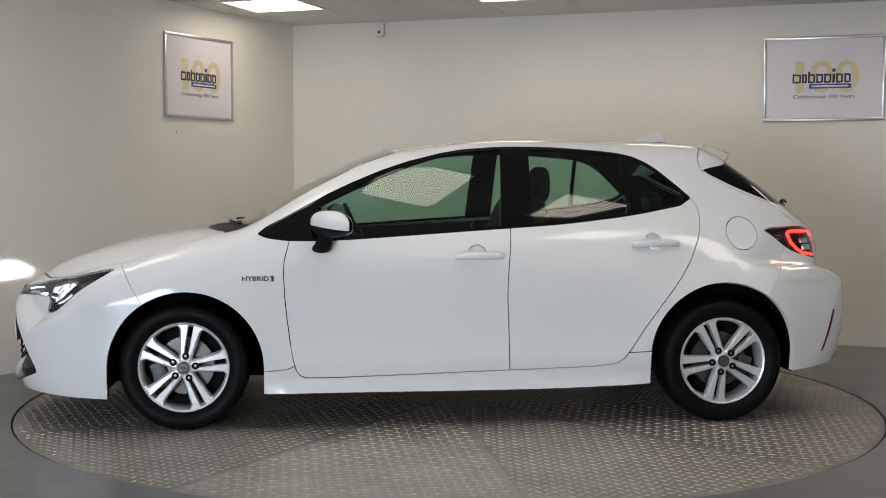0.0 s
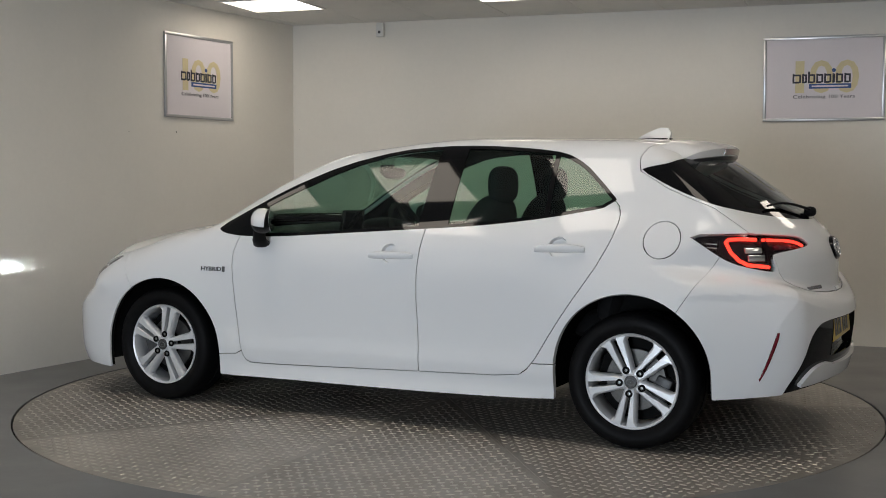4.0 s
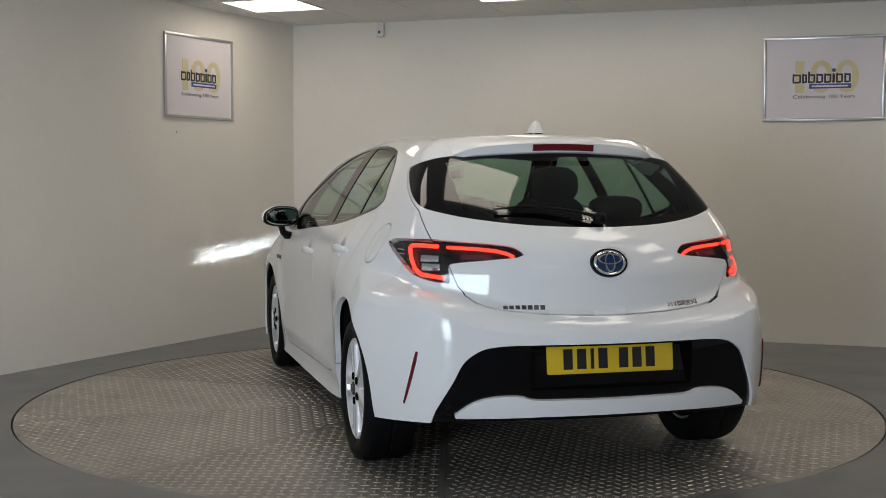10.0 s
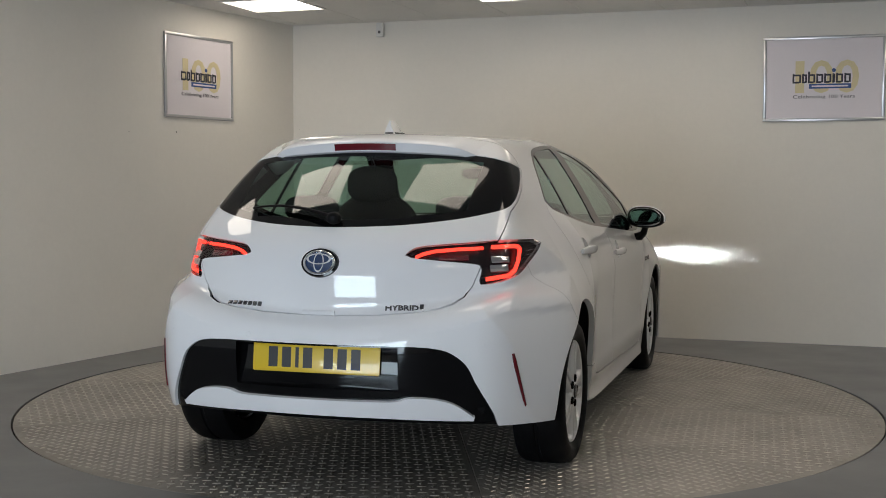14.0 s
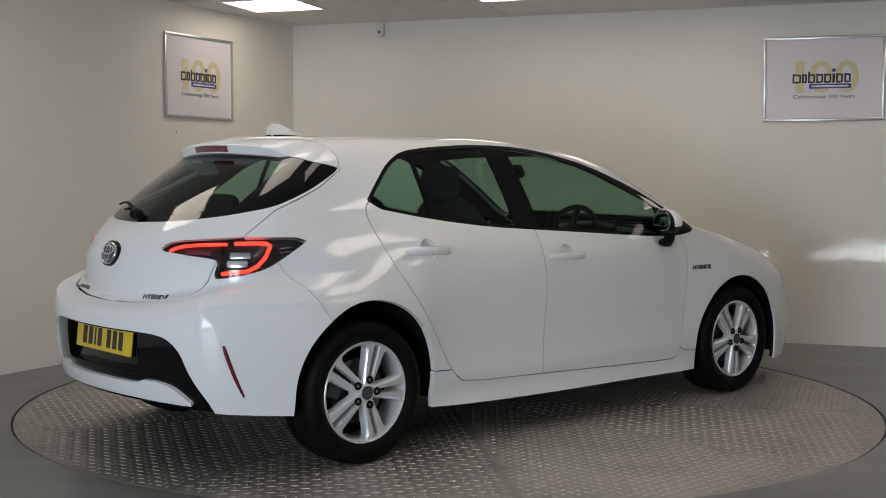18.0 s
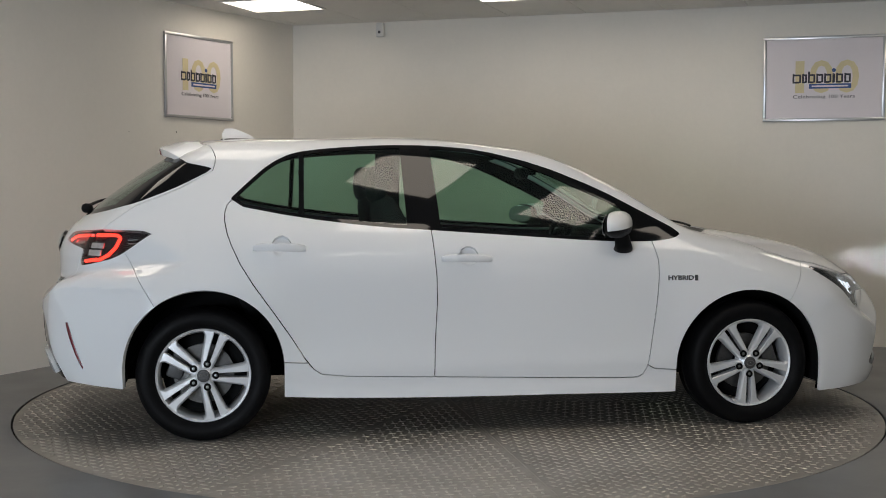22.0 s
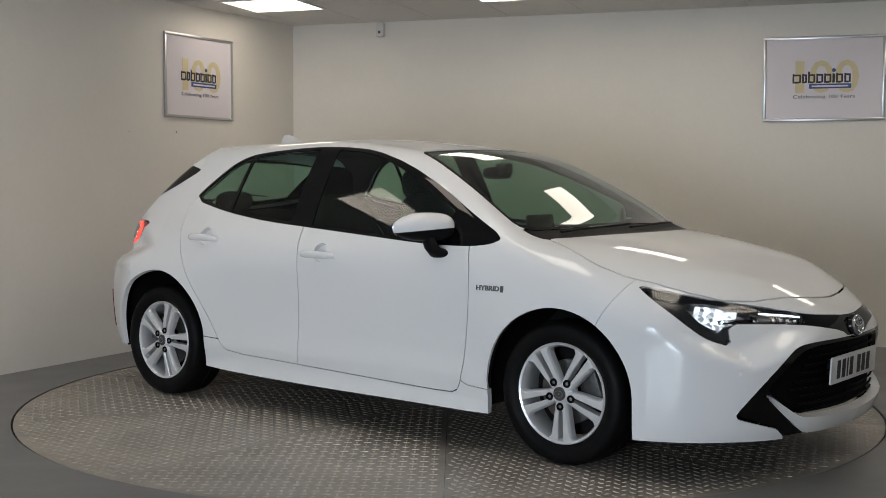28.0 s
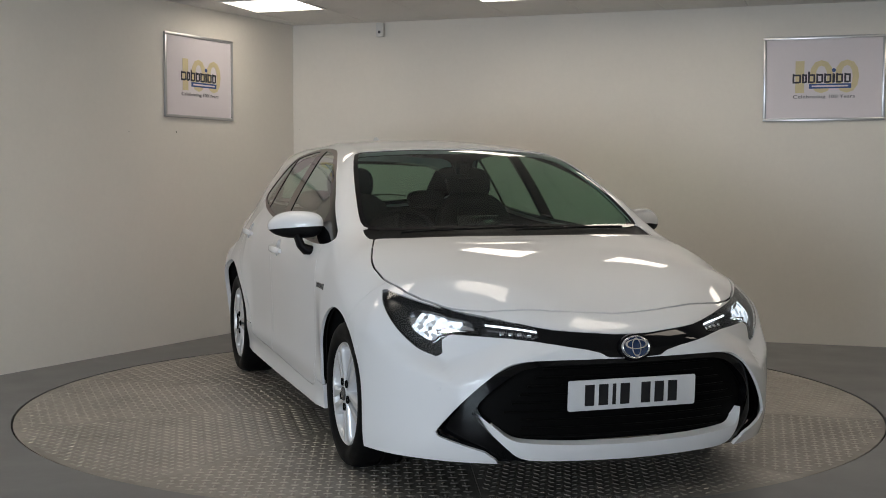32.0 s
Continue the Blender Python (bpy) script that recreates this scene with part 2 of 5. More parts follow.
N1 = Vector((-E1.y, E1.x, 0))          # out through the back wall
N2 = Vector((E2.y, -E2.x, 0))          # out through the side wall
if N2.x > 0:
    N2 = -N2
P00, P10, P01, P11 = on_plan(0, 0), on_plan(ROOM_W, 0), on_plan(0, ROOM_L), on_plan(ROOM_W, ROOM_L)
tagged(slab("wall_north", P00 - E1 * 0.18, P10, -0.05, CEILING + 0.05, N1, M_WALL), "plain cream white painted plaster back wall with faint scuffs", "wall", kind="structure")
tagged(slab("wall_west", P00, P01, -0.05, CEILING + 0.05, N2, M_WALL), "plain cream white painted plaster side wall with faint scuffs", "wall", kind="structure")
tagged(slab("wall_east", P10, P11, -0.05, CEILING + 0.05, -N2, M_WALL), "plain cream white painted plaster side wall", "wall", kind="structure")
DOORS = ((2.75, 5.35, 0.0, 1.6),)
tagged(slab("wall_south", P01, P11, -0.05, CEILING + 0.05, -N1, M_WALL, DOORS), "white painted wall with a wide glazed doorway", "wall", kind="structure")


def ceiling_sheet():
    """Suspended ceiling: tiles in a thin grid, one mesh, with openings where the light panels sit."""
    bm = bmesh.new()
    mid = (P00 + P11) / 2
    s = 0.6
    for i in range(-14, 15):
        for j in range(-14, 15):
            if (i, j) in PANELS:
                continue
            c = PANEL_ORIGIN + E1 * (i * s) + N1 * (j * s)
            if (c - mid).length > 9.5:
                continue
            m = Matrix.Translation(c + Vector((0, 0, CEILING + 0.011))) @ Matrix.Rotation(radians(-18.2), 4, "Z")
            add_box(bm, (s - 0.006, s - 0.006, 0.02), m)
    return bm


PANEL_ORIGIN = Vector((-1.29, 2.29, 0))
# unseen (8, -5), (10, -5), (7, -10) are added to brighten the right
PANELS = {(0, 0), (3, 0), (5, 0), (8, 0), (0, -5), (2, -5), (4, -5), (6, -5), (8, -5), (10, -5), (7, -10)}
bm = ceiling_sheet()
tagged(part("ceiling", bm, M_CEIL, smooth=None), "off-white suspended ceiling of mineral fibre tiles", "ceiling", kind="structure")
bm = bmesh.new()
add_box(bm, (26, 26, 0.05), Matrix.Translation((2, -2, CEILING + 0.12)))
tagged(part("roof_slab", bm, M_CEIL, smooth=None), "plain slab above the ceiling tiles", "ceiling", kind="structure")


def ceiling_light(i, j):
    top = empty("ceiling_light", Matrix.Translation(PANEL_ORIGIN + E1 * (i * 0.6) + N1 * (j * 0.6) + Vector((0, 0, CEILING))) @ Matrix.Rotation(radians(-18.2), 4, "Z"))
    bm = bmesh.new()
    for sx, sy, w, d in ((0, 0.288, 0.596, 0.020), (0, -0.288, 0.596, 0.020), (0.288, 0, 0.020, 0.556), (-0.288, 0, 0.020, 0.556)):
        add_box(bm, (w, d, 0.03), Matrix.Translation((sx, sy, 0.010)), 0.002, 1)
    part("frame", bm, M_PLASTIC, top)
    bm = bmesh.new()
    add_box(bm, (0.556, 0.556, 0.008), Matrix.Translation((0, 0, 0.006)))
    part("diffuser", bm, G_PANEL, top, "bright warm white diffuser", smooth=None)
    return tagged(top, "square recessed ceiling light panel, switched on", "ceiling light", "ceiling light panels")


for i, j in sorted(PANELS):
    ceiling_light(i, j)


def floor_sheet():
    """The floor, with a round opening for the turntable, and a dark pit below it."""
    bm = bmesh.new()
    n = 128
    inner = [bm.verts.new((math.cos(2 * math.pi * i / n) * (DISC + 0.012), math.sin(2 * math.pi * i / n) * (DISC + 0.012), 0)) for i in range(n)]
    deep = [bm.verts.new((v.co.x, v.co.y, -0.12)) for v in inner]
    mid = [bm.verts.new((v.co.x * 1.6, v.co.y * 1.6, 0)) for v in inner]
    outer = [bm.verts.new((v.co.x * 7, v.co.y * 7, 0)) for v in inner]
    for a, b in ((deep, inner), (inner, mid), (mid, outer)):
        for i in range(n):
            bm.faces.new((a[i], b[i], b[(i + 1) % n], a[(i + 1) % n]))
    bm.faces.new(deep)
    bmesh.ops.recalc_face_normals(bm, faces=bm.faces)
    if sum(f.normal.z * f.calc_area() for f in bm.faces) < 0:
        bmesh.ops.reverse_faces(bm, faces=bm.faces)
    return bm


tagged(part("floor", floor_sheet(), M_FLOOR, smooth=None), "grey painted concrete floor, slightly glossy and scuffed", "floor", kind="structure")

# the glazed doorways behind the camera, with daylight in them
for k, (u, v, lo, hi) in enumerate(DOORS):
    base = P01 + E1 * ((u + v) / 2) - N1 * 0.09
    top = empty("door_%d" % (k + 1), Matrix.Translation(base) @ Matrix.Rotation(radians(-18.2), 4, "Z"))
    bm = bmesh.new()
    w = v - u
    for x in (-w / 2 + 0.03, w / 2 - 0.03):
        add_box(bm, (0.06, 0.06, hi), Matrix.Translation((x, 0, hi / 2)), 0.004, 1)
    for z in (0.05, hi - 0.03):
        add_box(bm, (w - 0.12, 0.058, 0.07), Matrix.Translation((0, 0, z)), 0.004, 1)
    part("door_frame", bm, M_ALU, top)
    g = part("pane", box((w - 0.12, 0.006, hi - 0.14), Matrix.Translation((0, 0, hi / 2))), GL_DOOR, top, smooth=None)
    g.visible_shadow = False
    tagged(top, "wide aluminium framed glass door letting daylight in", "door", kind="structure")
    lamp = bpy.data.lights.new("daylight", "AREA")
    lamp.shape, lamp.size, lamp.size_y, lamp.energy, lamp.color = "RECTANGLE", w - 0.1, hi - 0.1, DAY_GLOW * w * hi, (0.76, 0.86, 1.0)
    sun = new("daylight", lamp)
    sun.matrix_basis = look(base - N1 * 0.16 + Vector((0, 0, hi / 2)), base + N1 * 3 + Vector((0, 0, hi / 2)))


def poster(center, along, out, w=0.841, h=0.611):
    """A snap-frame poster: a frame, a sheet of paper, and its print."""
    turn = Matrix(((along.x, 0, out.x, center.x), (along.y, 0, out.y, center.y), (0, 1, 0, center.z), (0, 0, 0, 1)))
    top = empty("framed_poster", turn)
    t = 0.022
    for sx, sy, lx, ly in ((0, h / 2 - t / 2, w, t), (0, -h / 2 + t / 2, w, t), (w / 2 - t / 2, 0, t, h - 2 * t), (-w / 2 + t / 2, 0, t, h - 2 * t)):
        part("frame_rail", box((lx, ly, 0.016), Matrix.Translation((sx, sy, 0.009)), 0.004), M_FRAME, top)
    part("sheet", box((w - 0.04, h - 0.04, 0.006), Matrix.Translation((0, 0, 0.006)), 0.0), M_POSTER, top, smooth=None)
    z = 0.0105
    for digit, x, w2 in (("1", -0.165, 0.062), ("0", -0.015, 0.165), ("0", 0.160, 0.165)):
        letters("printed_digit", digit, 0.225, M_GOLD, Matrix.Translation((x, 0.0, z)), top, 0.001, bold=0.004, width=w2, label="large gold printed digit")
    for x, w2, hh in ((-0.185, 0.060, 0.068), (-0.131, 0.034, 0.068), (-0.082, 0.050, 0.084), (-0.026, 0.048, 0.068), (0.029, 0.050, 0.068), (0.070, 0.018, 0.068), (0.110, 0.048, 0.068), (0.164, 0.044, 0.068)):
        bm = bmesh.new()
        k = 0.013
        y0, y1 = -0.032, hh - 0.032
        for bx, by, lx, ly in ((x - w2 / 2 + k / 2, (y0 + y1) / 2, k, y1 - y0), (x + w2 / 2 - k / 2, -0.002 + 0.004, k, 0.060)) + (((x, -0.026, w2 - 2 * k, k), (x, 0.026, w2 - 2 * k, k)) if w2 > 0.03 else ()):
            add_box(bm, (lx, ly, 0.001), Matrix.Translation((bx, by, z + 0.0015)))
        part("name_bar", bm, M_CHAR, top, smooth=None)
    bm = bmesh.new()
    add_box(bm, (0.29, 0.034, 0.001), Matrix.Translation((0.045, -0.055, z + 0.0015)))
    part("name_band", bm, M_NAVY, top, "blue printed band", smooth=None)
    part("name_dot", lathe([(0.001, 0), (0.014, 0), (0.014, 0.001), (0.001, 0.001)], Matrix.Translation((0.070, 0.058, z + 0.001)), 20), M_NAVY, top, smooth=None)
    part("band_bar", box((0.25, 0.011, 0.0006), Matrix.Translation((0.045, -0.055, z + 0.0025))), M_POSTER, top, smooth=None)
    for word, x, w2 in (("Celebrating", -0.098, 0.225), ("100", 0.065, 0.060), ("Years", 0.165, 0.105)):
        letters("printed_word", word, 0.024, M_CHAR, Matrix.Translation((x, -0.130, z)), top, 0.001, width=w2)
    return tagged(top, "white poster with gold print in a thin aluminium wall frame", "poster", "framed posters")


poster(on_plan(4.215, 0, 1.932) - N1 * 0.001, E1, -N1)
poster(on_plan(0, 1.222, 1.950) - N2 * 0.001, -E2, -N2, 0.785)

# small chips in the wall paint
for a, b, z, w in ((0, 1.480, 1.540, 0.007), (0, 1.975, 1.526, 0.0035), (0.055, 0, 1.610, 0.0035)):
    spot = on_plan(a, b, z)
    chip = part("paint_chip", lathe([(0.001, 0.0015), (w * 0.8, 0.0012), (w, -0.002)], Matrix.Translation(spot) @ (N2 if b else N1).to_track_quat("-Z", "Y").to_matrix().to_4x4() @ Matrix.Diagonal((0.6, 1.2, 1, 1)), 7), M_CHAR, smooth=None)
    tagged(chip, "small dark chip in the white wall paint", "paint chip", "chips in the wall paint")

# a small sensor high on the back wall
sensor = empty("wall_sensor", Matrix.Translation(on_plan(0.79, 0, 2.405)) @ Matrix.Rotation(radians(-18.2), 4, "Z"))
part("housing", box((0.062, 0.05, 0.115), Matrix.Translation((0, -0.026, 0)), 0.01), M_PLASTIC, sensor)
part("lens", box((0.022, 0.006, 0.022), Matrix.Translation((0, -0.052, -0.02)), 0.003), M_GREYPLASTIC, sensor)
tagged(sensor, "small white plastic alarm sensor high on the wall", "sensor")

# ---- the turntable ----


def turntable():
    top = empty("turntable")
    sectors = 10
    for k in range(sectors):
        a0 = radians(20 + 36 * k)
        bm = bmesh.new()
        n = 18
        gap = 0.0016
        pts = []
        for i in range(n + 1):
            a = a0 + radians(36) * i / n
            pts.append((math.cos(a) * DISC, math.sin(a) * DISC))
        mid = a0 + radians(18)
        nudge = Vector((math.cos(mid), math.sin(mid))) * gap / math.sin(radians(18))
        rim = [(x + nudge.x * 0.3, y + nudge.y * 0.3) for x, y in pts]
        verts = [bm.verts.new((nudge.x, nudge.y, -0.003))] + [bm.verts.new((x, y, -0.003)) for x, y in rim]
        low = [bm.verts.new((v.co.x, v.co.y, -0.012)) for v in verts]
        bm.faces.new(verts)
        for i in range(len(verts)):
            j = (i + 1) % len(verts)
            bm.faces.new((verts[i], low[i], low[j], verts[j]))
        for f in bm.faces:
            f.material_index = 0
        # raised lugs, in rows along the sheet's own direction
        edge = a0 + radians(36)
        turn = Matrix.Rotation(edge - math.pi / 2, 2)
        step = 0.045
        for i in range(-2, 34):
            for j in range(0, 52):
                p = Vector((i * step, j * step + 0.02))
                r = p.length
                if r > DISC - 0.03 or abs(math.atan2(p.x, p.y) - radians(18)) > radians(18) - 0.018 / max(r, 0.02):
                    continue
                c = turn @ p
                a = edge + (radians(90) if (i + j) % 2 else 0.0)
                u, v = Vector((math.cos(a), math.sin(a))), Vector((-math.sin(a), math.cos(a)))
                ring = [bm.verts.new((*(c + u * x + v * y), z)) for x, y, z in ((-0.019, 0, -0.003), (0, -0.0085, -0.003), (0.019, 0, -0.003), (0, 0.0085, -0.003))]
                crown = [bm.verts.new((*(c + u * x + v * y), z)) for x, y, z in ((-0.013, 0, -0.0002), (0, -0.0048, 0), (0.013, 0, -0.0002), (0, 0.0048, 0))]
                faces = [bm.faces.new(crown)] + [bm.faces.new((ring[q], ring[(q + 1) % 4], crown[(q + 1) % 4], crown[q])) for q in range(4)]
                for f in faces:
                    f.material_index = 1
        bm.normal_update()
        ob = new("sector_plate", mesh_of(bm, "sector_plate", [M_STEEL, M_LUG]))
        ob.parent = top
    part("rim_ring", lathe([(DISC, -0.012), (DISC, -0.06), (0.5, -0.06)], n=128), M_GAP, top)
    return tagged(top, "round worn steel chequer plate turntable set flush in the floor", "turntable")


table = turntable()
# ---- the car's form ----


def natural(xs, ys):
    """A natural cubic spline through a few points, straight beyond its ends."""
    order = np.argsort(xs)
    xs, ys = np.array(xs, float)[order], np.array(ys, float)[order]
    n, h = len(xs), np.diff(xs)
    a, b = np.eye(n), np.zeros(n)
    for i in range(1, n - 1):
        a[i, i - 1:i + 2] = h[i - 1], 2 * (h[i - 1] + h[i]), h[i]
        b[i] = 6 * ((ys[i + 1] - ys[i]) / h[i] - (ys[i] - ys[i - 1]) / h[i - 1])
    m = np.linalg.solve(a, b)
    first = (ys[1] - ys[0]) / h[0] - h[0] * (2 * m[0] + m[1]) / 6
    last = (ys[-1] - ys[-2]) / h[-1] + h[-1] * (2 * m[-1] + m[-2]) / 6

    def value(q):
        q = np.asarray(q, float)
        i = np.clip(np.searchsorted(xs, q) - 1, 0, n - 2)
        u, v = xs[i + 1] - q, q - xs[i]
        y = (m[i] * u ** 3 + m[i + 1] * v ** 3) / (6 * h[i]) + (ys[i] / h[i] - m[i] * h[i] / 6) * u + (ys[i + 1] / h[i] - m[i + 1] * h[i] / 6) * v
        return np.where(q < xs[0], ys[0] + first * (q - xs[0]), np.where(q > xs[-1], ys[-1] + last * (q - xs[-1]), y))
    return value


def smax(a, b, k):
    return np.maximum(a, b) + np.maximum(k - np.abs(a - b), 0) ** 2 / (4 * k)


def smin(a, b, k):
    return -smax(-a, -b, k)


# the body's lines: x forward from the middle of the wheelbase, y to the side, z up
HOOD = natural((2.24, 2.09, 1.94, 1.79, 1.64, 1.49, 1.31, 1.1, 0.8, 0, -0.6, -1.2, -1.6, -1.9), (0.640, 0.725, 0.800, 0.854, 0.891, 0.920, 0.947, 0.968, 0.958, 0.98, 1.015, 1.085, 1.07, 1.0))
HOOD_FALL = natural((2.2, 1.9, 1.6, 1.3, 1.0, 0, -1, -1.6, -2), (0.14, 0.13, 0.12, 0.07, 0.05, 0.04, 0.06, 0.12, 0.14))
WAIST = natural((2.1, 1.9, 1.6, 1.3, 0.9, 0.3, -0.4, -0.9, -1.4, -1.7, -1.9, -2.1), (0.84, 0.868, 0.892, 0.899, 0.887, 0.88, 0.88, 0.892, 0.918, 0.905, 0.88, 0.85))
NOSE = natural((0.12, 0.2, 0.3, 0.45, 0.55, 0.61, 0.67, 0.75), (2.2, 2.25, 2.27, 2.272, 2.265, 2.25, 2.215, 2.12))
TAIL = natural((0.15, 0.25, 0.34, 0.45, 0.54, 0.61, 0.655, 0.69, 0.73, 0.8, 0.89, 0.96, 1.05), (-2.02, -2.085, -2.12, -2.14, -2.145, -2.135, -2.105, -2.04, -1.995, -1.985, -1.993, -1.975, -1.89))
ROOF = natural((1.3, 1.12, 0.94, 0.745, 0.577, 0.42, 0.296, 0.15, -0.13, -0.366, -0.685, -1.0, -1.33, -1.6, -1.8), (0.862, 0.966, 1.068, 1.180, 1.265, 1.333, 1.366, 1.386, 1.415, 1.426, 1.419, 1.414, 1.400, 1.382, 1.36))
CREASE = natural((0.30, 0.34, 0.45, 0.546, 0.64, 0.72, 0.80), (0.785, 0.779, 0.765, 0.745, 0.700, 0.63, 0.54))
CHIN = natural((0, 0.25, 0.43, 0.6, 0.75, 0.83, 0.9), (0, -0.02, -0.06, -0.14, -0.28, -0.41, -0.60))
GLASS_FOOT = natural((1.1, 0.844, 0, -0.6, -1.19, -1.6, -1.95), (0.80, 0.815, 0.808, 0.795, 0.78, 0.73, 0.63))

# the doors' section: how far the side lies in from the waist, with a dish above the sill
DOOR_IN = natural((0.17, 0.2, 0.23, 0.26, 0.28, 0.3, 0.32, 0.34, 0.36, 0.38, 0.41, 0.45, 0.52, 0.6, 0.66, 0.7, 0.74, 0.78, 0.82, 0.88, 0.95, 1.05), (0.0048, 0.0128, 0.0192, 0.0179, 0.0131, 0.0089, 0.0065, 0.0069, 0.0092, 0.0116, 0.0134, 0.0136, 0.0115, 0.0073, 0.0038, 0.0015, 0.0000, 0.0018, 0.0082, 0.0234, 0.0489, 0.0952))


def skin(x, y, z):
    """Negative inside the car's body, positive outside."""
    y = np.abs(y)
    up, down = np.maximum(z - 0.6, 0), np.maximum(0.6 - z, 0)
    plain = 0.62 * up ** 2 + 0.3 * (1 - np.clip((x - 1.4) / 0.3, 0, 1)) * down ** 2
    door = np.clip((1.02 - x) / 0.22, 0, 1) * np.clip((x + 1.12) / 0.34, 0, 1)
    door = door * door * (3 - 2 * door)
    side = WAIST(x) - plain + door * (plain - DOOR_IN(np.clip(z, 0.17, 1.05)) - 0.012) - 0.25 * np.clip(-1.0 - x, 0, 0.4) / 0.4 * smax(z - 0.66, 0.0 * z, 0.08)
    side = side - 0.022 * np.clip((x - 1.6) / 0.25, 0, 1) * np.exp(-((z - 0.5) / 0.17) ** 2) + 0.012 * np.clip((x - 1.8) / 0.1, 0, 1) * np.clip((0.26 - z) / 0.06, 0, 1)
    ledge = np.clip((0.545 + 0.4 * np.abs(0.65 - y) - z) / 0.10, 0, 1)
    ledge = ledge * ledge * (3 - 2 * ledge)
    nose = NOSE(z) + ledge * CHIN(y) - (1 - ledge) * 0.62 * y ** 2
    z_tail = z - 0.075 * np.minimum(y / 0.6, 1.2) ** 2 * np.exp(-((z - 0.72) / 0.17) ** 2)
    crease = np.maximum(y - CREASE(z), 0) * np.clip((0.80 - z) / 0.12, 0, 1)
    tail = TAIL(z_tail) + (0.28 + 0.27 * np.clip((z_tail - 0.6) / 0.15, 0, 1)) * y ** 2 + np.where(y < 0.75, 4.0 * np.maximum(y - 0.62, 0) ** 2, 0.0676 + 1.04 * (y - 0.75)) + 0.45 * crease
    low = smax(smax(y - side, z - HOOD(x) + HOOD_FALL(x) * (y / 0.8) ** 4, 0.10), smax(x - nose, tail - x, 0.05), 0.055)
    high = smax(z, 0.9, 0.08)
    rise = high - 0.95
    upper_side = GLASS_FOOT(x) - 0.45 * rise - 0.33 * rise * np.abs(rise)
    hatch = -1.955 + 1.06 * (high - 1.0) + 0.95 * np.maximum(high - 1.0, 0) ** 2 + 0.49 * y ** 2
    cabin = smax(smax(y - upper_side, z - ROOF(x) + 0.11 * y ** 2, 0.08), smax(hatch - x, x - 1.3, 0.05), 0.06)
    return smin(low, cabin, 0.06)

# ---- the body's panels, cut out of one skin ----


def body_grid():
    """Half of the body (y >= 0) as triangles, found along rays from a core line out to a box around the car."""
    nx, ny, nz = 270, 64, 88
    u = np.linspace(-1, 1, nx)
    xs, ys, zs = 0.05 + 2.4 * (u + 0.10 * np.sin(np.pi * u)), np.linspace(0, 1.05, ny), np.linspace(0.13, 1.56, nz)
    verts, tris, index = [], [], {}

    def vid(i, j, k):
        key = (i, j, k)
        if key not in index:
            index[key] = len(verts)
            verts.append((xs[i], ys[j], zs[k]))
        return index[key]

    def quad(a, b, c, d):
        tris.extend(((a, b, c), (a, c, d)))
    for i in range(nx - 1):
        for k in range(nz - 1):
            quad(vid(i, ny - 1, k), vid(i, ny - 1, k + 1), vid(i + 1, ny - 1, k + 1), vid(i + 1, ny - 1, k))
        for j in range(ny - 1):
            quad(vid(i, j, nz - 1), vid(i + 1, j, nz - 1), vid(i + 1, j + 1, nz - 1), vid(i, j + 1, nz - 1))
    for j in range(ny - 1):
        for k in range(nz - 1):
            quad(vid(0, j, k), vid(0, j, k + 1), vid(0, j + 1, k + 1), vid(0, j + 1, k))
            quad(vid(nx - 1, j, k), vid(nx - 1, j + 1, k), vid(nx - 1, j + 1, k + 1), vid(nx - 1, j, k + 1))
    far = np.array(verts)
    core = np.stack([np.clip(far[:, 0] * 0.82, -1.62, 1.8), np.zeros(len(far)), np.minimum(far[:, 2], 0.55)], 1)
    lo, hi = np.zeros(len(far)), np.ones(len(far))
    for _ in range(26):
        t = (lo + hi) / 2
        p = core + (far - core) * t[:, None]
        inside = skin(p[:, 0], p[:, 1], p[:, 2]) < 0
        lo, hi = np.where(inside, t, lo), np.where(inside, hi, t)
    v = core + (far - core) * ((lo + hi) / 2)[:, None]
    v[far[:, 1] == 0, 1] = 0
    return v, np.array(tris)


def slope(v, e=0.0015):
    """Unit normals of the skin."""
    n = np.empty_like(v)
    for k in range(3):
        d = np.zeros(3)
        d[k] = e
        n[:, k] = skin(*(v + d).T) - skin(*(v - d).T)
    n[np.abs(v[:, 1]) < 1e-6, 1] = 0
    return n / np.linalg.norm(n, axis=1)[:, None]


def soften(outline, times=2, keep=()):
    """Rounds the corners of a closed outline."""
    p = np.array(outline, float)
    for _ in range(times):
        q = np.roll(p, -1, 0)
        p = np.stack([0.78 * p + 0.22 * q, 0.22 * p + 0.78 * q], 1).reshape(-1, 2)
    return p


def inside_by(q, outline):
    """Signed distance of points to a closed outline: negative inside; 0.08 well outside."""
    near = ((q > outline.min(0) - 0.08) & (q < outline.max(0) + 0.08)).all(1)
    far, q = np.full(len(q), 0.08), q[near]
    best, wind = np.full(len(q), 1e9), np.zeros(len(q), bool)
    for a, b in zip(outline, np.roll(outline, -1, 0)):
        d, r = b - a, q - a
        t = np.clip((r @ d) / max(d @ d, 1e-12), 0, 1)
        best = np.minimum(best, ((r - t[:, None] * d) ** 2).sum(1))
        cross = (a[1] > q[:, 1]) != (b[1] > q[:, 1])
        with np.errstate(divide="ignore", invalid="ignore"):
            wind ^= cross & (q[:, 0] < (b[0] - a[0]) * (q[:, 1] - a[1]) / (b[1] - a[1]) + a[0])
    far[near] = np.sqrt(best) * np.where(wind, -1, 1)
    return far


